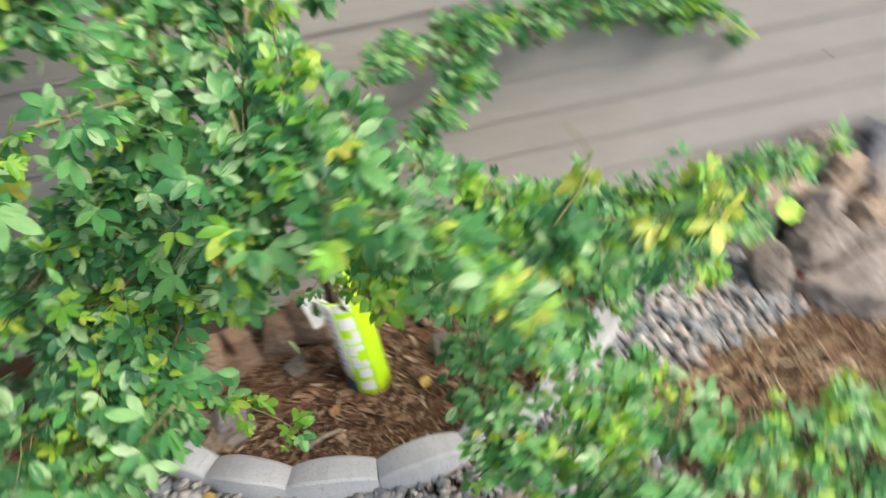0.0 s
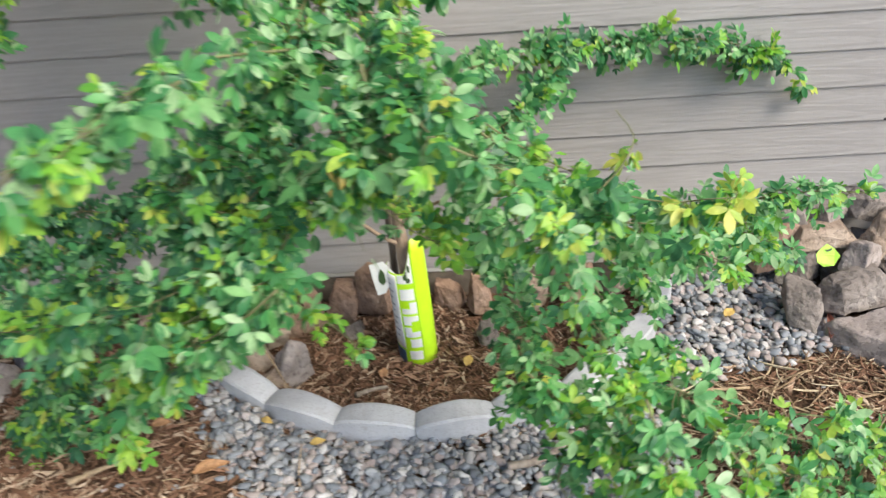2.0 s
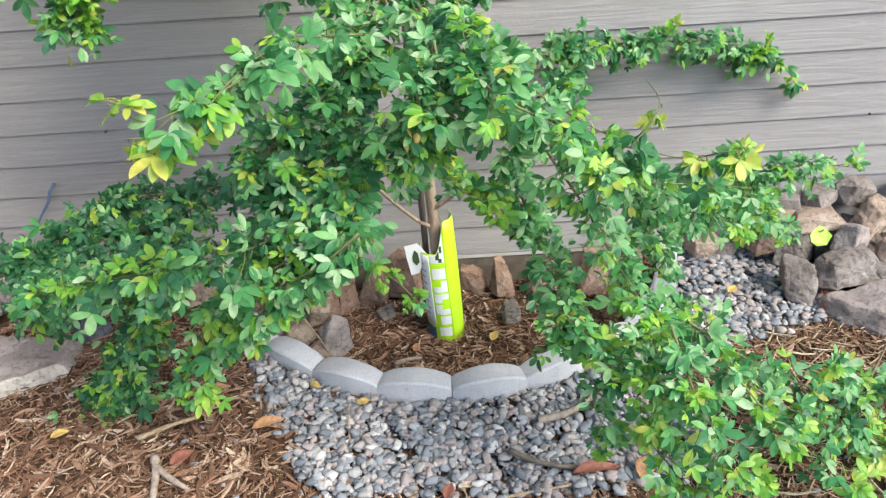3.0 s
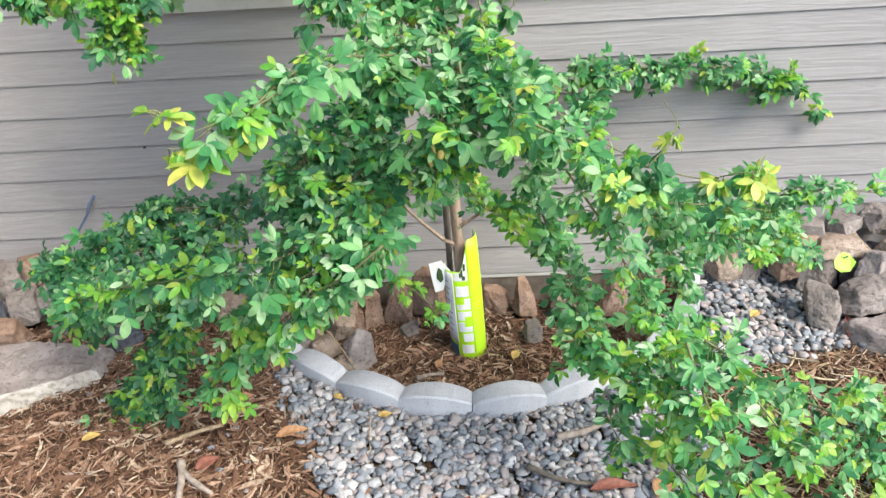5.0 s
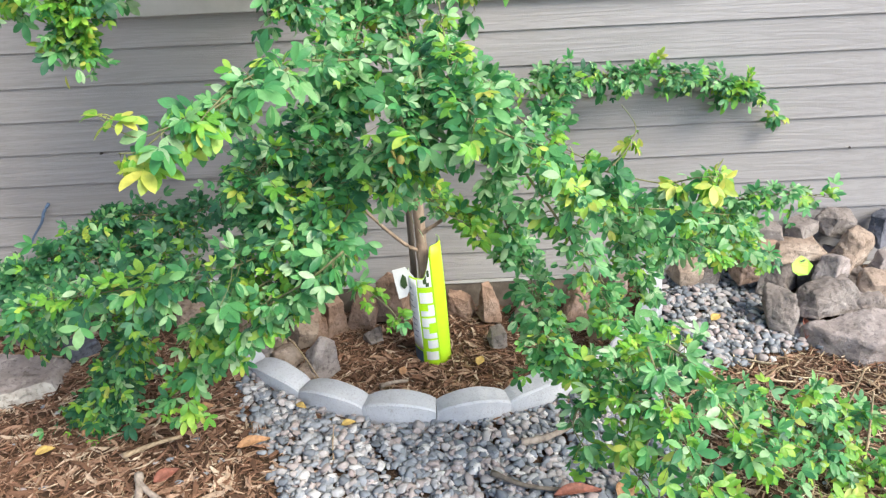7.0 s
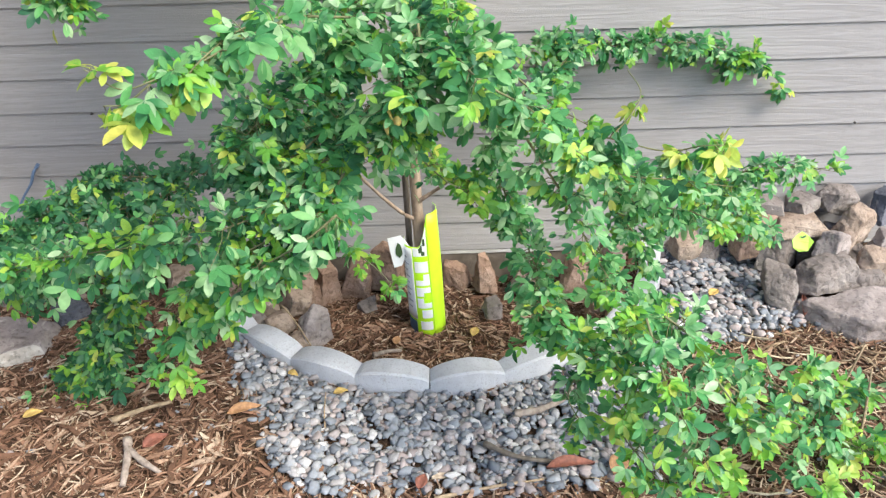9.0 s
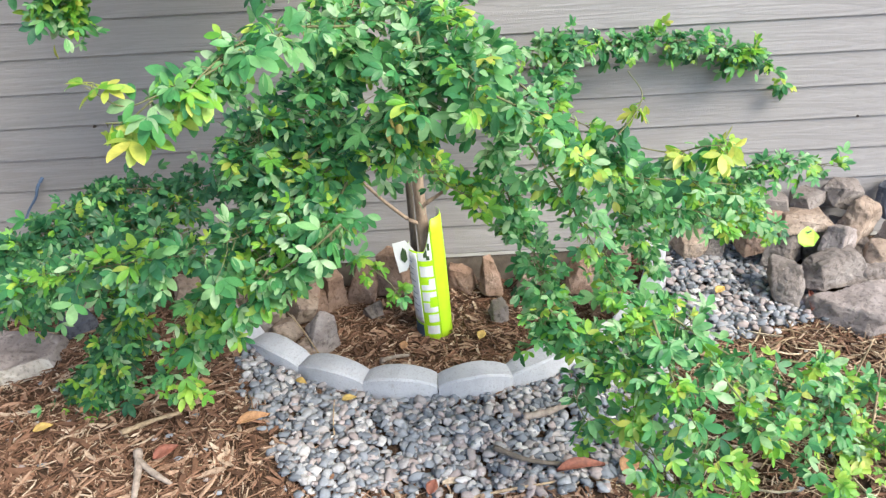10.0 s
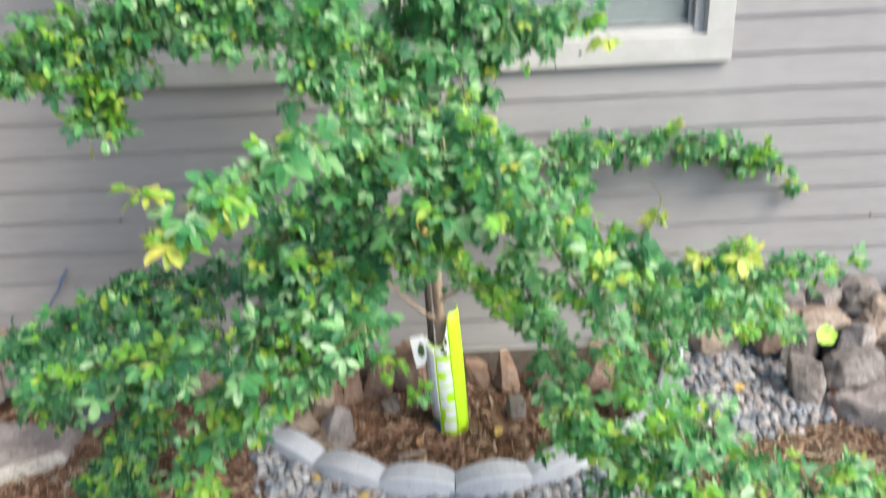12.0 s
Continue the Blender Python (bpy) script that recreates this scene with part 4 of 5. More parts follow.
leafy_branch('low', [(0.38, -1.25, 0.5), (0.34, -1.28, 0.44), (0.38, -1.3, 0.36)], 0.040, 0.02, 0.9)
leafy_branch('vine', [(0.23, -0.35, 0.85), (0.36, -0.17, 0.82), (0.54, -0.12, 0.82), (0.73, -0.1, 0.81), (0.9, -0.08, 0.8), (1.05, -0.07, 0.76), (1.16, -0.06, 0.71)], 0.052, 0.25, 1.5)
leafy_branch('twig', [(1.15, -0.06, 0.71), (1.21, -0.05, 0.65), (1.24, -0.04, 0.6)], 0.020, 0.3, 0.8)
leafy_branch('vine', [(0.52, -0.2, 0.84), (0.44, -0.25, 0.77), (0.37, -0.35, 0.74), (0.3, -0.45, 0.73)], 0.050, 0.15, 1.2)
leafy_branch('hang', [(-0.4, -0.7, 1.5), (-0.53, -0.72, 1.39), (-0.68, -0.7, 1.33), (-0.84, -0.7, 1.27), (-0.95, -0.7, 1.23)], 0.088, 0.25, 1.8)
leafy_branch('hang', [(-0.51, -0.7, 1.41), (-0.62, -0.7, 1.31), (-0.69, -0.7, 1.22), (-0.73, -0.7, 1.11)], 0.079, 0.3, 1.8)
leafy_branch('crown', [(-0.02, -0.6, 1.48), (0.1, -0.7, 1.37), (0.22, -0.75, 1.32), (0.31, -0.75, 1.29)], 0.081, 0.05, 1.5)
leafy_branch('crown', [(-0.1, -0.6, 1.48), (-0.16, -0.8, 1.37), (-0.18, -0.85, 1.29), (-0.18, -0.9, 1.21)], 0.087, 0.04, 1.5)
leafy_branch('crown', [(-0.15, -0.6, 1.48), (-0.29, -0.7, 1.4), (-0.39, -0.72, 1.34), (-0.43, -0.72, 1.3)], 0.080, 0.05, 1.5)
leafy_branch('mid', [(0.57, -0.62, 0.5), (0.63, -0.55, 0.44), (0.67, -0.5, 0.39)], 0.039, 0.2, 0.8)
leafy_branch('mid', [(0.47, -0.85, 0.54), (0.52, -0.8, 0.43), (0.55, -0.8, 0.34)], 0.035, 0.3, 0.9)
leafy_branch('strand', [(0.68, -0.7, 0.61), (0.8, -0.6, 0.51), (0.92, -0.45, 0.39), (1.0, -0.36, 0.29)], 0.046, 0.5, 0.9)
leafy_branch('strand', [(0.78, -0.72, 0.6), (0.89, -0.66, 0.51), (0.97, -0.6, 0.44), (1.05, -0.55, 0.38)], 0.040, 0.5, 1.0)
leafy_branch('strand', [(0.6, -0.8, 0.67), (0.65, -0.72, 0.56), (0.69, -0.66, 0.46)], 0.039, 0.35, 1.2)
leafy_branch('strand', [(0.87, -0.6, 0.56), (1.01, -0.42, 0.42), (1.08, -0.3, 0.33)], 0.043, 0.4, 1.0)
leafy_branch('sprig', [(0.01, -0.33, 0.66), (0.03, -0.34, 0.59), (0.02, -0.34, 0.49)], 0.031, 0.35, 0.8)
leafy_branch('twig', [(0.12, -0.75, 1.27), (0.17, -0.72, 1.22), (0.19, -0.7, 1.15)], 0.029, 0.4, 0.8)
leafy_branch('twig', [(0.34, -0.7, 1.3), (0.41, -0.7, 1.28), (0.45, -0.7, 1.24)], 0.021, 0.9, 0.5)
leafy_branch('sprig', [(0.05, -0.6, 0.73), (0.09, -0.8, 0.74), (0.13, -0.9, 0.75), (0.19, -0.95, 0.76)], 0.027, 0.85, 1.0)
leafy_branch('arm', [(0.09, -0.95, 1.04), (0.15, -1.1, 1.06), (0.19, -1.15, 1.03), (0.24, -1.2, 1.02)], 0.026, 0.4, 1.0)
leafy_branch('sprig', [(-0.127, -1.04, 0.682), (-0.078, -1.04, 0.635), (-0.033, -1.04, 0.585), (-0.007, -1.04, 0.535)], 0.028, 1.0, 0.9)
leafy_branch('droop', [(-0.095, -1.22, 0.833), (-0.164, -1.22, 0.776), (-0.244, -1.2, 0.718), (-0.326, -1.16, 0.636)], 0.040, 0.25, 1.1)
leafy_branch('droop', [(-0.248, -1.2, 0.731), (-0.319, -1.15, 0.622), (-0.404, -1.1, 0.533), (-0.485, -1.05, 0.438)], 0.038, 0.45, 0.9)
# the next three are unseen crown boughs, added to shade the left siding
leafy_branch('crown', [(0.0, -0.45, 1.5), (-0.2, -0.5, 1.62), (-0.5, -0.5, 1.65), (-0.8, -0.48, 1.58)], 0.13, 0.05, 1.2)
leafy_branch('crown', [(0.0, -0.45, 1.55), (-0.25, -0.35, 1.75), (-0.6, -0.3, 1.8), (-1.0, -0.3, 1.72)], 0.15, 0.05, 1.2)
leafy_branch('crown', [(-0.1, -0.6, 1.55), (-0.35, -0.7, 1.6), (-0.6, -0.72, 1.56)], 0.12, 0.05, 1.2)
leafy_branch('crown', [(0.02, -0.45, 1.55), (0.0, -0.5, 1.72), (0.0, -0.5, 1.88)], 0.15, 0.05, 0.5)

leafy_branch('strand', [(0.064, -1.12, 1.148), (0.068, -1.14, 1.074), (0.044, -1.14, 0.992), (0.048, -1.12, 0.922)], 0.036, 0.25, 1.2)
leafy_branch('strand', [(0.121, -1.14, 1.102), (0.148, -1.16, 1.037), (0.178, -1.15, 0.968)], 0.034, 0.2, 1.1)
leafy_branch('back', [(-0.586, -0.55, 0.58), (-0.699, -0.6, 0.559), (-0.837, -0.65, 0.541), (-0.96, -0.7, 0.506)], 0.060, 0.04, 1.4)
leafy_branch('low', [(0.633, -1.2, 0.452), (0.73, -1.25, 0.335), (0.866, -1.25, 0.194), (0.993, -1.25, 0.079)], 0.090, 0.35, 0.34)
leafy_branch('low', [(0.9, -1.0, 0.277), (1.052, -0.95, 0.192), (1.183, -0.95, 0.129)], 0.070, 0.6, 0.38)
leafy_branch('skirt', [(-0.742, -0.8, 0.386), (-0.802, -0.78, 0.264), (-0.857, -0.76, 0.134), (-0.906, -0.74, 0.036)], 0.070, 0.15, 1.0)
leafy_branch('crown', [(-0.521, -0.62, 1.347), (-0.385, -0.62, 1.303), (-0.245, -0.62, 1.271), (-0.142, -0.6, 1.276)], 0.060, 0.08, 1.1)
leafy_branch('crown', [(0.019, -0.7, 1.282), (0.155, -0.72, 1.254), (0.28, -0.72, 1.279), (0.394, -0.7, 1.307)], 0.050, 0.10, 1.2)
leafy_branch('crown', [(-0.199, -0.7, 1.353), (-0.13, -0.72, 1.28), (-0.045, -0.75, 1.22)], 0.060, 0.08, 1.1)
leafy_branch('hang', [(-0.787, -0.7, 1.333), (-0.71, -0.7, 1.23), (-0.708, -0.7, 1.127)], 0.050, 0.35, 1.2)
leafy_branch('sprig', [(0.054, -1.0, 0.845), (0.105, -1.0, 0.792), (0.146, -1.0, 0.764), (0.175, -1.0, 0.726)], 0.026, 0.9, 1.0)
leafy_branch('mid', [(0.307, -1.1, 0.535), (0.349, -1.12, 0.48), (0.416, -1.1, 0.446), (0.49, -1.05, 0.444)], 0.046, 0.3, 1.0)
leafy_branch('strand', [(0.556, -0.8, 0.559), (0.621, -0.75, 0.462), (0.654, -0.72, 0.354)], 0.036, 0.3, 1.0)
leafy_branch('low', [(0.477, -1.1, 0.459), (0.568, -1.0, 0.428), (0.654, -0.9, 0.386)], 0.045, 0.4, 0.8)
leafy_branch('arm', [(-0.133, -1.3, 1.202), (-0.193, -1.35, 1.186), (-0.247, -1.38, 1.164), (-0.293, -1.4, 1.144)], 0.036, 0.10, 1.1)
leafy_branch('strand', [(0.113, -1.1, 1.121), (0.188, -1.15, 1.042), (0.267, -1.17, 0.978), (0.359, -1.18, 0.924), (0.441, -1.15, 0.884)], 0.046, 0.15, 1.2)
leafy_branch('strand', [(0.153, -1.1, 1.139), (0.221, -1.12, 1.062), (0.304, -1.12, 0.995), (0.395, -1.1, 0.933)], 0.032, 0.3, 1.1)
leafy_branch('strand', [(0.332, -1.1, 0.907), (0.458, -1.05, 0.819), (0.592, -1.0, 0.777), (0.756, -0.9, 0.707)], 0.036, 0.30, 0.8)
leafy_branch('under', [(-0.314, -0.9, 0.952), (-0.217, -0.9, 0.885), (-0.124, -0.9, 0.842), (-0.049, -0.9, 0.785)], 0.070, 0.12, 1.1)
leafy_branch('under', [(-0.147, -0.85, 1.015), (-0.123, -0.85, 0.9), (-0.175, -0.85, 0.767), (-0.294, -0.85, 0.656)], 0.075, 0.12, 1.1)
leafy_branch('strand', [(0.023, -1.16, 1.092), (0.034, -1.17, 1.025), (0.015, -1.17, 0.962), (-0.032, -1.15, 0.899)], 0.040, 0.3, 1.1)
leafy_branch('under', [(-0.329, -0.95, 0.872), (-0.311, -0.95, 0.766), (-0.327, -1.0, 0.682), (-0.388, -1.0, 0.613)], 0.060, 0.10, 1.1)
leafy_branch('limb', [(-0.17, -1.1, 0.845), (-0.15, -1.12, 0.767), (-0.20, -1.12, 0.704), (-0.30, -1.1, 0.628)], 0.045, 0.2, 1.1)


# ---- gravel ----
def in_gravel(x, y):
    r = math.hypot(x - RING[0], y - RING[1])
    if r < RING_R + 0.03:
        return False
    wob = 0.05 * noise.noise(Vector((x * 4, y * 4, 8)))
    if x > 0.70:
        return y > -0.64 + wob + 0.28 * (x - 0.7) and x < 1.30 and y < -0.02
    if x < -0.62:
        return False
    if x < -0.535 + 0.55 * max(0.0, -0.65 - y) + wob:
        return False
    return y > -1.14 + wob + 0.9 * max(0.0, -0.22 - x) + 0.2 * max(0, x - 0.4) and y < -0.35


def pebble_verts(rnd):
    bm = bmesh.new()
    bmesh.ops.create_icosphere(bm, subdivisions=2, radius=1.0)
    s = (rnd.uniform(0.95, 1.35), rnd.uniform(0.75, 1.0), rnd.uniform(0.34, 0.56))
    off = Vector((rnd.random() * 50, 0, 0))
    for _ in range(6):
        flat = Vector((rnd.gauss(0, 1), rnd.gauss(0, 1), rnd.gauss(0, 1))).normalized()
        cut = rnd.uniform(0.62, 0.85)
        for v in bm.verts:
            v.co -= flat * max(0.0, v.co.dot(flat) - cut)
    for v in bm.verts:
        n = 1 + 0.50 * noise.noise(v.co * 1.3 + off)
        v.co = Vector((v.co.x * s[0], v.co.y * s[1], v.co.z * s[2])) * n
    verts = np.array([v.co for v in bm.verts])
    faces = [tuple(v.index for v in f.verts) for f in bm.faces]
    bm.free()
    return verts, faces


prnd = random.Random(5)
PEBBLES = [pebble_verts(prnd) for _ in range(12)]
PEBBLE_MESH = [stuff_mesh("pebble", v, f, [PEBBLE_ONE]) for v, f in PEBBLES]
gravel = thing("gravel", "bed of rounded grey river pebbles round the edging", "gravel", kind="structure")
verts, faces, base, singles = [], [], 0, 0
for i in range(20000):
    x, y = prnd.uniform(-0.75, 1.32), prnd.uniform(-1.25, -0.02)
    if not in_gravel(x + prnd.gauss(0, 0.022), y + prnd.gauss(0, 0.022)) or math.hypot(x - RING[0], y - RING[1]) < RING_R + 0.03:
        continue
    size = 0.0080 + 0.0118 * prnd.random() ** 1.8
    z = ground_z(x, y) + prnd.uniform(-0.002, 0.022)
    m = Euler((prnd.gauss(0, 0.24), prnd.gauss(0, 0.24), prnd.uniform(0, 6.28)))
    k = prnd.randrange(12)
    if singles < 290 and y < -0.82 and -0.4 < x < 0.35 and prnd.random() < 0.25 and z > 0.008:
        singles += 1
        ob = new("pebble", PEBBLE_MESH[k])
        ob.parent = gravel
        ob.location, ob.rotation_euler, ob.scale = (x, y, z), m, (size, size, size)
        continue
    v, f = PEBBLES[k]
    pts = (v * size) @ np.array(m.to_matrix()).T + np.array((x, y, z))
    verts.append(pts)
    faces += [tuple(q + base for q in face) for face in f]
    base += len(pts)
# strays among the mulch
for i in range(160):
    x, y = prnd.uniform(-1.2, 1.3), prnd.uniform(-1.5, -0.6)
    if math.hypot(x - RING[0], y - RING[1]) < RING_R + 0.05:
        continue
    size = prnd.uniform(0.006, 0.012)
    v, f = PEBBLES[prnd.randrange(12)]
    verts.append(v * size + np.array((x, y, ground_z(x, y) + 0.008)))
    faces += [tuple(q + base for q in face) for face in f]
    base += len(v)
ob = new("loose_pebbles", stuff_mesh("loose_pebbles", np.concatenate(verts), faces, [PEBBLE]))
ob.parent = gravel
ob["kind"] = "stuff"

# ---- shredded bark mulch ----
mulch = thing("mulch", "reddish brown shredded bark mulch with dry straw", "mulch", kind="structure")


def chip_verts(rnd, long, slim=1.0):
    """A bent splinter, 1 long, with torn ends."""
    rows, verts, faces = 4, [], []
    bend, twist = rnd.uniform(-0.12, 0.12), rnd.uniform(-0.5, 0.5)
    w, h = (rnd.uniform(0.022, 0.05), rnd.uniform(0.012, 0.026)) if long else (rnd.uniform(0.06, 0.13), rnd.uniform(0.025, 0.05))
    for i in range(rows):
        t = i / (rows - 1)
        ww = slim * w * (0.45 if i in (0, rows - 1) else 1) * rnd.uniform(0.7, 1.2)
        c, s = math.cos(twist * t), math.sin(twist * t)
        cy = bend * math.sin(math.pi * t)
        cz = rnd.uniform(-0.02, 0.02)
        for a, b in ((-1, -1), (1, -1), (1, 1), (-1, 1)):
            yy, zz = a * ww, b * h
            verts.append((t - 0.5 + rnd.uniform(-0.04, 0.04), cy + yy * c - zz * s, cz + yy * s + zz * c))
    for i in range(rows - 1):
        for k in range(4):
            a, b = i * 4 + k, i * 4 + (k + 1) % 4
            faces.append((a, b, b + 4, a + 4))
    faces += [(3, 2, 1, 0), tuple(4 * (rows - 1) + k for k in range(4))]
    return np.array(verts), faces


mrnd = random.Random(9)
CHIPS = [chip_verts(mrnd, i % 4 != 0) for i in range(15)]
STRAWS = [chip_verts(mrnd, True, 0.5) for i in range(15)]
CHIP_MESH = [stuff_mesh("bark_chip", v, f, [CHIP_ONE], None, False) for v, f in CHIPS]


def strew(name, count, area, test, lengths, material, singles=0, lift=0.014, lie=0.16):
    verts, faces, base = [], [], 0
    for i in range(count):
        x, y = mrnd.uniform(area[0], area[1]), mrnd.uniform(area[2], area[3])
        if not test(x, y):
            continue
        size = lengths[0] + (lengths[1] - lengths[0]) * mrnd.random() ** 2
        m = Euler((mrnd.uniform(-0.6, 0.6), mrnd.gauss(0, lie), mrnd.uniform(0, 6.28)))
        z = ground_z(x, y) + mrnd.uniform(0.002, lift)
        k = mrnd.randrange(len(CHIPS))
        if singles > 0 and mrnd.random() < 0.10:
            singles -= 1
            ob = new("bark_chip", CHIP_MESH[k])
            ob.parent = mulch
            ob.location, ob.rotation_euler, ob.scale = (x, y, z), m, (size, size, size)
            continue
        v, f = (STRAWS if material == STRAW else CHIPS)[k]
        pts = (v * size) @ np.array(m.to_matrix()).T + np.array((x, y, z))
        verts.append(pts)
        faces += [tuple(q + base for q in face) for face in f]
        base += len(pts)
    ob = new(name, stuff_mesh(name, np.concatenate(verts), faces, [material], None, False))
    ob.parent = mulch
    ob["kind"] = "stuff"


def outside(x, y):
    return math.hypot(x - RING[0], y - RING[1]) > RING_R + 0.04 and (not in_gravel(x + mrnd.gauss(0, 0.03), y + mrnd.gauss(0, 0.03)) or mrnd.random() < 0.012)


def basin(x, y):
    return math.hypot(x - RING[0], y - RING[1]) < RING_R - 0.05


strew("bark_litter", 36000, (-1.7, 0.6, -1.75, -0.3), outside, (0.012, 0.075), CHIP, 150)
strew("bark_litter", 13000, (-0.62, 0.86, -0.74, -0.02), basin, (0.014, 0.06), CHIP, 140)
strew("straw_litter", 4500, (0.45, 1.9, -1.75, -0.5), outside, (0.02, 0.12), STRAW, 0, 0.02)
strew("straw_litter", 500, (-1.7, 0.6, -1.75, -0.3), outside, (0.02, 0.08), STRAW, 0, 0.022)
strew("bark_litter", 7000, (-2.2, 2.2, -2.9, -1.75), outside, (0.016, 0.08), CHIP, 0)
strew("straw_litter", 900, (-2.2, 2.2, -2.9, -1.75), outside, (0.03, 0.10), STRAW, 0)
strew("bark_litter", 12000, (0.45, 1.9, -1.75, -0.5), outside, (0.014, 0.065), CHIP, 0)


# ---- sticks and fallen leaves ----
def stick(label, points, r, material=DRIFT, fork=None):
    bm = tube(smooth_line(points, 6), r, r * 0.6, 8, 0.15, int(r * 1e5))
    if fork:
        tube(smooth_line(fork, 6), r * 0.8, r * 0.45, 8, 0.15, 4, bm)
    c = Vector(points[0])
    bmesh.ops.translate(bm, verts=bm.verts[:], vec=-c)
    ob = new("stick", finish(bm, "stick", material, True))
    ob.location = c
    return tagged(ob, label, "stick")


stick("pale forked stick lying on the mulch", [(-0.73, -0.98, 0.07), (-0.715, -1.03, 0.062), (-0.70, -1.12, 0.05)], 0.013, DRIFT, [(-0.72, -1.01, 0.066), (-0.67, -1.05, 0.058), (-0.62, -1.08, 0.05)])
stick("curved grey driftwood stick lying on pebbles", [(0.28, -0.90, 0.042), (0.35, -0.895, 0.052), (0.42, -0.85, 0.050), (0.45, -0.80, 0.045)], 0.011)
stick("long brown stick on the gravel's edge", [(0.19, -1.01, 0.046), (0.28, -1.06, 0.044), (0.42, -1.08, 0.036)], 0.008, STAKE)
stick("short pale stick lying in the basin", [(-0.12, -0.60, 0.02), (-0.08, -0.565, 0.005), (-0.04, -0.53, -0.02)], 0.008)
stick("thin dry stem leaning over the basin rocks", [(-0.50, -0.36, 0.10), (-0.40, -0.45, 0.09), (-0.30, -0.60, 0.05)], 0.0035, STRAW)
stick("pale straw stalk lying beside the gravel", [(0.62, -0.70, 0.03), (0.80, -0.67, 0.035), (0.95, -0.66, 0.03)], 0.006, STRAW)
stick("pale straw stalk on the mulch", [(-0.80, -0.90, 0.062), (-0.72, -0.86, 0.066), (-0.66, -0.83, 0.06)], 0.008, STRAW)
stick("dry pale stem standing in the straw", [(1.10, -0.98, 0.0), (1.11, -0.96, 0.14), (1.14, -0.95, 0.28)], 0.004, STRAW)
stick("dry pale stem standing in the straw", [(1.16, -1.02, 0.0), (1.16, -1.0, 0.12), (1.15, -0.99, 0.24)], 0.004, STRAW)
stick("long pale straw lying below the leaves", [(0.80, -0.86, 0.03), (0.92, -0.84, 0.035), (1.02, -0.85, 0.03)], 0.006, STRAW)
stick("long pale straw lying below the leaves", [(0.06, -1.17, 0.03), (0.20, -1.14, 0.03), (0.33, -1.12, 0.03)], 0.005, STRAW)
stick("thin twig standing among the pebbles", [(-0.23, -0.93, 0.02), (-0.235, -0.88, 0.05), (-0.24, -0.80, 0.05)], 0.0025, STRAW)


def fallen_leaf(label, x, y, length, turn, material, z=0.03, wide=0.30):
    bm = bmesh.new()
    rows = []
    for i in range(9):
        t = i / 8
        w = wide * math.sin(math.pi * t ** 0.8) * length
        rows.append([bm.verts.new(((t - 0.5) * length, s * w, 0.10 * length * (s * s) + 0.10 * length * math.sin(t * 4))) for s in (-1, -0.5, 0, 0.5, 1)])
    for a, b in zip(rows, rows[1:]):
        for k in range(4):
            bm.faces.new((a[k], b[k], b[k + 1], a[k + 1]))
    bmesh.ops.remove_doubles(bm, verts=bm.verts[:], dist=0.0003)
    bmesh.ops.solidify(bm, geom=bm.faces[:], thickness=0.0008)
    ob = new("fallen_leaf", finish(bm, "fallen_leaf", material, True))
    ob.matrix_world = pose(x, y, ground_z(x, y) + z, 6, -5, turn)
    return tagged(ob, label, "leaf", "fallen leaves on the ground")


fallen_leaf("yellow fallen leaf on the mulch", -1.02, -0.875, 0.05, 25, DEAD_YELLOW)
fallen_leaf("tan fallen leaf on the mulch", -0.92, -0.80, 0.06, 50, DEAD_TAN)
fallen_leaf("red-brown fallen leaf on the mulch", -0.66, -0.98, 0.07, 40, DEAD_RED)
fallen_leaf("orange-brown curled leaf at the gravel's edge", -0.45, -0.88, 0.09, 20, DEAD_TAN, 0.03, 0.2)
fallen_leaf("yellow fallen leaf on the pebbles", -0.345, -0.71, 0.036, -30, DEAD_YELLOW)
fallen_leaf("yellow fallen leaf on the pebbles", -0.20, -0.79, 0.04, 15, DEAD_YELLOW)
fallen_leaf("red-brown long leaf below the gravel", 0.40, -1.09, 0.12, 5, DEAD_RED, 0.03, 0.14)
fallen_leaf("tan curled leaf below the gravel", 0.52, -1.09, 0.08, 60, DEAD_TAN)
fallen_leaf("yellow fallen leaf in the basin", 0.20, -0.38, 0.05, 70, DEAD_YELLOW, 0.02)
fallen_leaf("yellow fallen leaf on the pebbles", 0.99, -0.36, 0.05, 40, DEAD_YELLOW, 0.04)
fallen_leaf("brown fallen leaf in the basin", -0.06, -0.42, 0.045, 80, DEAD_TAN, 0.02)
fallen_leaf("tan fallen leaf on the mulch", -0.62, -0.72, 0.05, 10, DEAD_TAN)
fallen_leaf("red-brown long leaf between rock and gravel", 1.26, -0.43, 0.12, 70, DEAD_RED, 0.03, 0.10)
fallen_leaf("red-brown fallen leaf below the gravel", 0.03, -1.12, 0.05, 70, DEAD_RED)



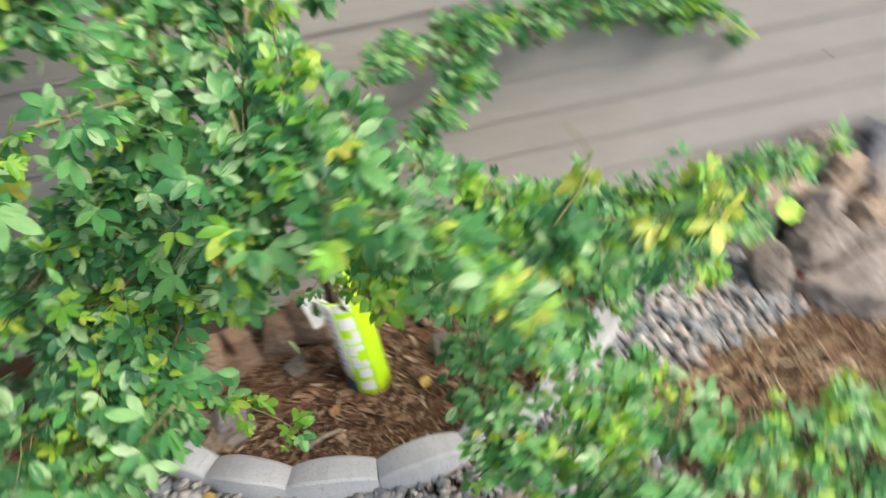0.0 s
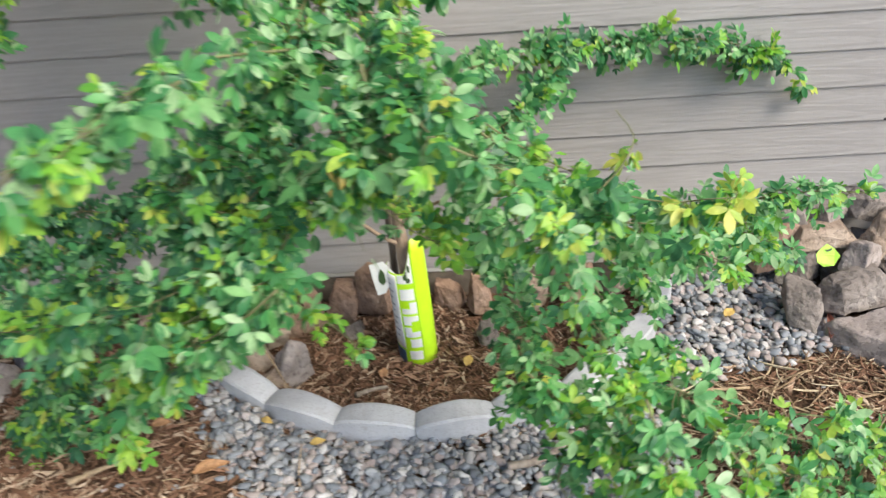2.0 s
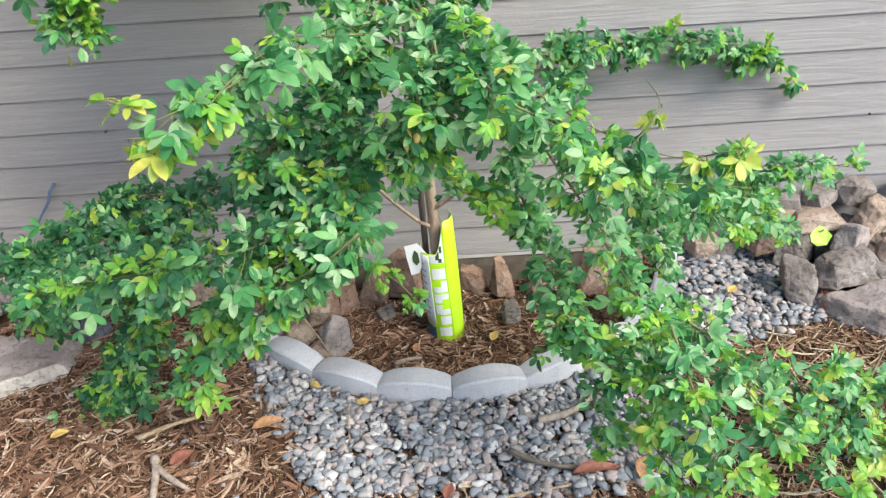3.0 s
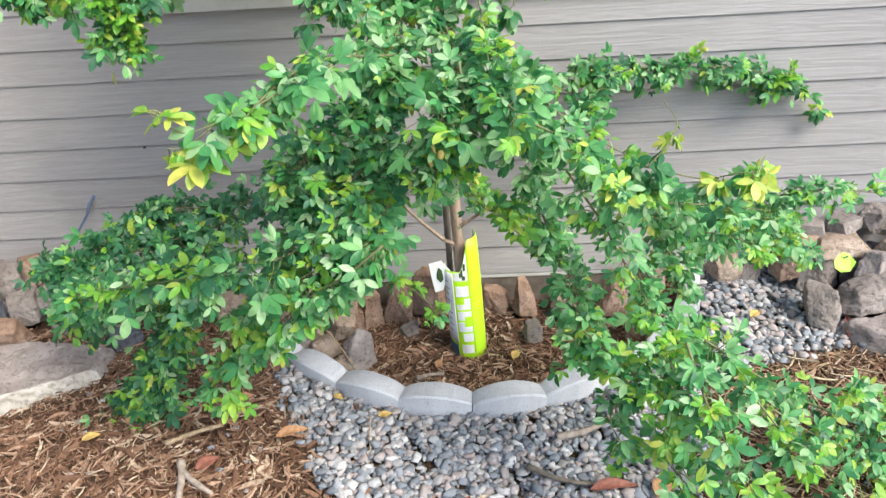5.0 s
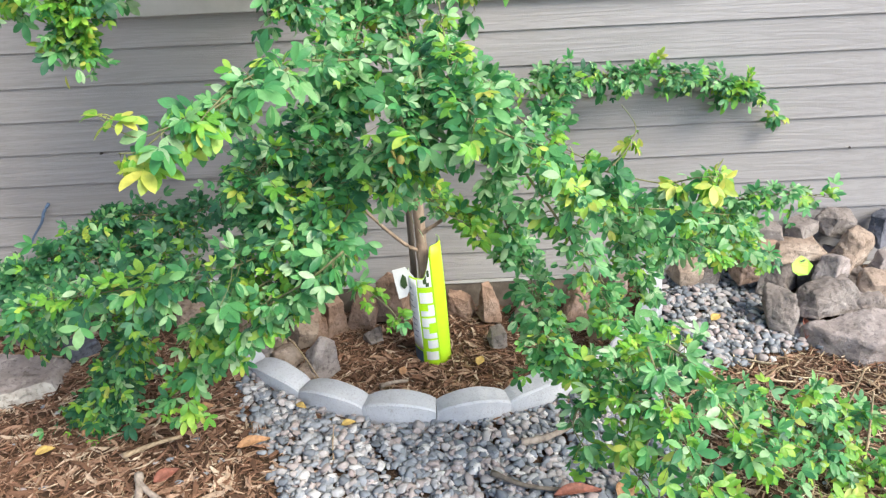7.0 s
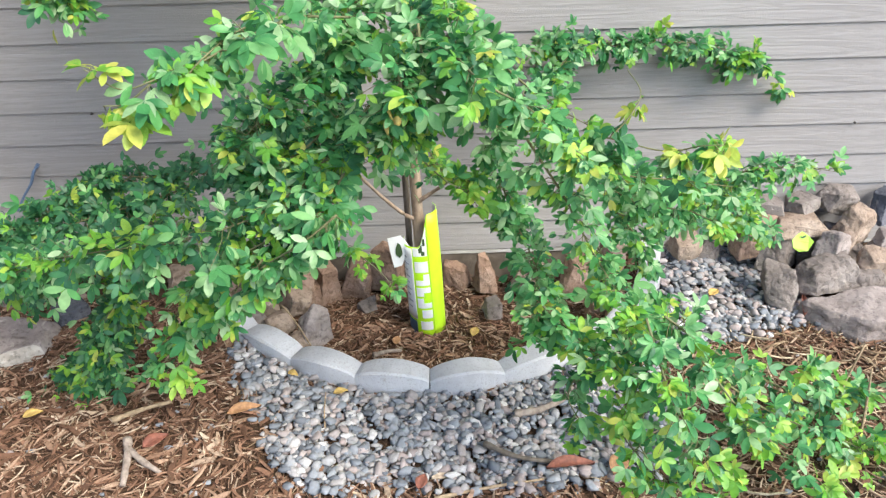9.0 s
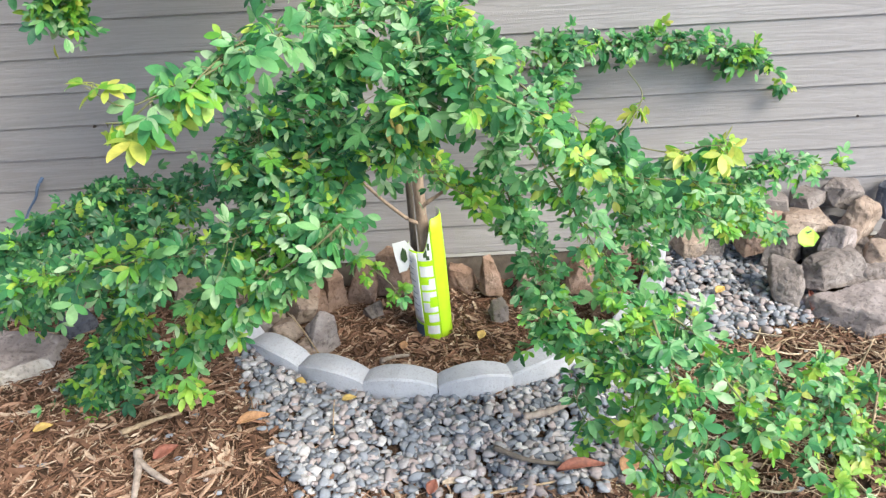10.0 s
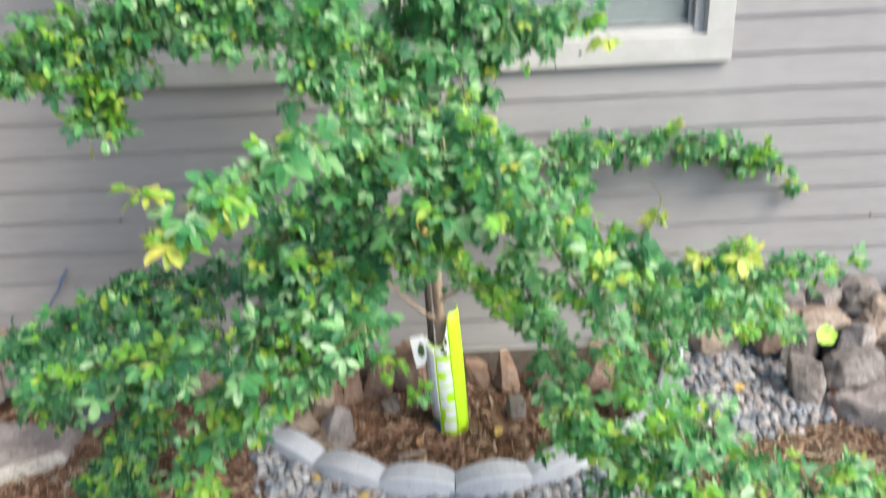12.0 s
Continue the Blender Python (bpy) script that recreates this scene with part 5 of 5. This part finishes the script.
def dry_leaf(x, y, z, length, turn, tip):
    rows, bm = [], bmesh.new()
    for i in range(7):
        t = i / 6
        w = 0.26 * math.sin(math.pi * t ** 0.8) * length
        rows.append([bm.verts.new(((t - 0.5) * length, q * w, 0.16 * length * q * q - 0.22 * length * t * t)) for q in (-1, 0, 1)])
    for p, q in zip(rows, rows[1:]):
        for k in range(2):
            bm.faces.new((p[k], q[k], q[k + 1], p[k + 1]))
    bmesh.ops.remove_doubles(bm, verts=bm.verts[:], dist=0.0003)
    bmesh.ops.solidify(bm, geom=bm.faces[:], thickness=0.0007)
    ob = part("dry_leaf", bm, DRY_YELLOW, tree, "curled yellow dry leaf", True)
    ob.matrix_basis = pose(x - TREE.x, y - TREE.y, z - TREE.z, 40, tip, turn)


for k, (x, z) in enumerate(((0.012, 1.015), (0.022, 0.998), (0.006, 0.990))):
    dry_leaf(x, -1.205 + 0.008 * k, z, 0.026 + 0.002 * k, 40 + 67 * k, 55 + 9 * k)

# ---- siding boards ----
def board_piece(bm, x0, x1, lo, hi, low, high):
    """A stretch of a board from lo to hi, cut from the full profile that runs from low to high."""
    def face_y(z):
        t = min(1.0, max(0.0, (z - low - 0.012) / (high - low - 0.0165)))
        return -0.0105 + 0.0060 * t
    if lo == low:
        section = [(0.016, lo - 0.004), (-0.0098, lo - 0.003), (-0.0112, lo - 0.001), (-0.0105, lo + 0.012)]
    else:
        section = [(0.016, lo), (face_y(lo), lo)]
    section += [(face_y(hi), hi), (0.016, hi)]
    left = [bm.verts.new((x0, y, z)) for y, z in section]
    right = [bm.verts.new((x1, y, z)) for y, z in section]
    n = len(section)
    for i in range(n):
        bm.faces.new((left[i], left[(i + 1) % n], right[(i + 1) % n], right[i]))
    bm.faces.new(left[::-1])
    bm.faces.new(right)


def board(pieces, low, high):
    bm = bmesh.new()
    x0 = min(p[0] for p in pieces)
    for a, b, lo, hi in pieces:
        board_piece(bm, a - x0, b - x0, lo, hi, low, high)
    bmesh.ops.translate(bm, verts=bm.verts[:], vec=(0, 0, -low))
    bmesh.ops.recalc_face_normals(bm, faces=bm.faces[:])
    ob = part("siding_board", bm, SIDING, wall)
    ob.location = (x0, 0, low)


row = 0
while FIRST + row * EXPOSE < TOP - 0.02:
    low = FIRST + row * EXPOSE
    high = min(low + EXPOSE, TOP) - 0.0045
    row += 1
    if high < WIN_Z0 or low > WIN_Z1:
        board([(WX0, WX1, low, high)], low, high)
    elif low < WIN_Z0 - 0.015:
        cut = WIN_Z0 - 0.001
        board([(WX0, WX1, low, cut), (WX0, WIN_X0 - 0.002, cut, high), (WIN_X1 + 0.002, WX1, cut, high)], low, high)
    else:
        board([(WX0, WIN_X0 - 0.002, low, high)], low, high)
        board([(WIN_X1 + 0.002, WX1, low, high)], low, high)
        if high > WIN_Z1 + 0.01:
            board([(WIN_X0 - 0.002, WIN_X1 + 0.002, WIN_Z1 + 0.001, high)], low, high)
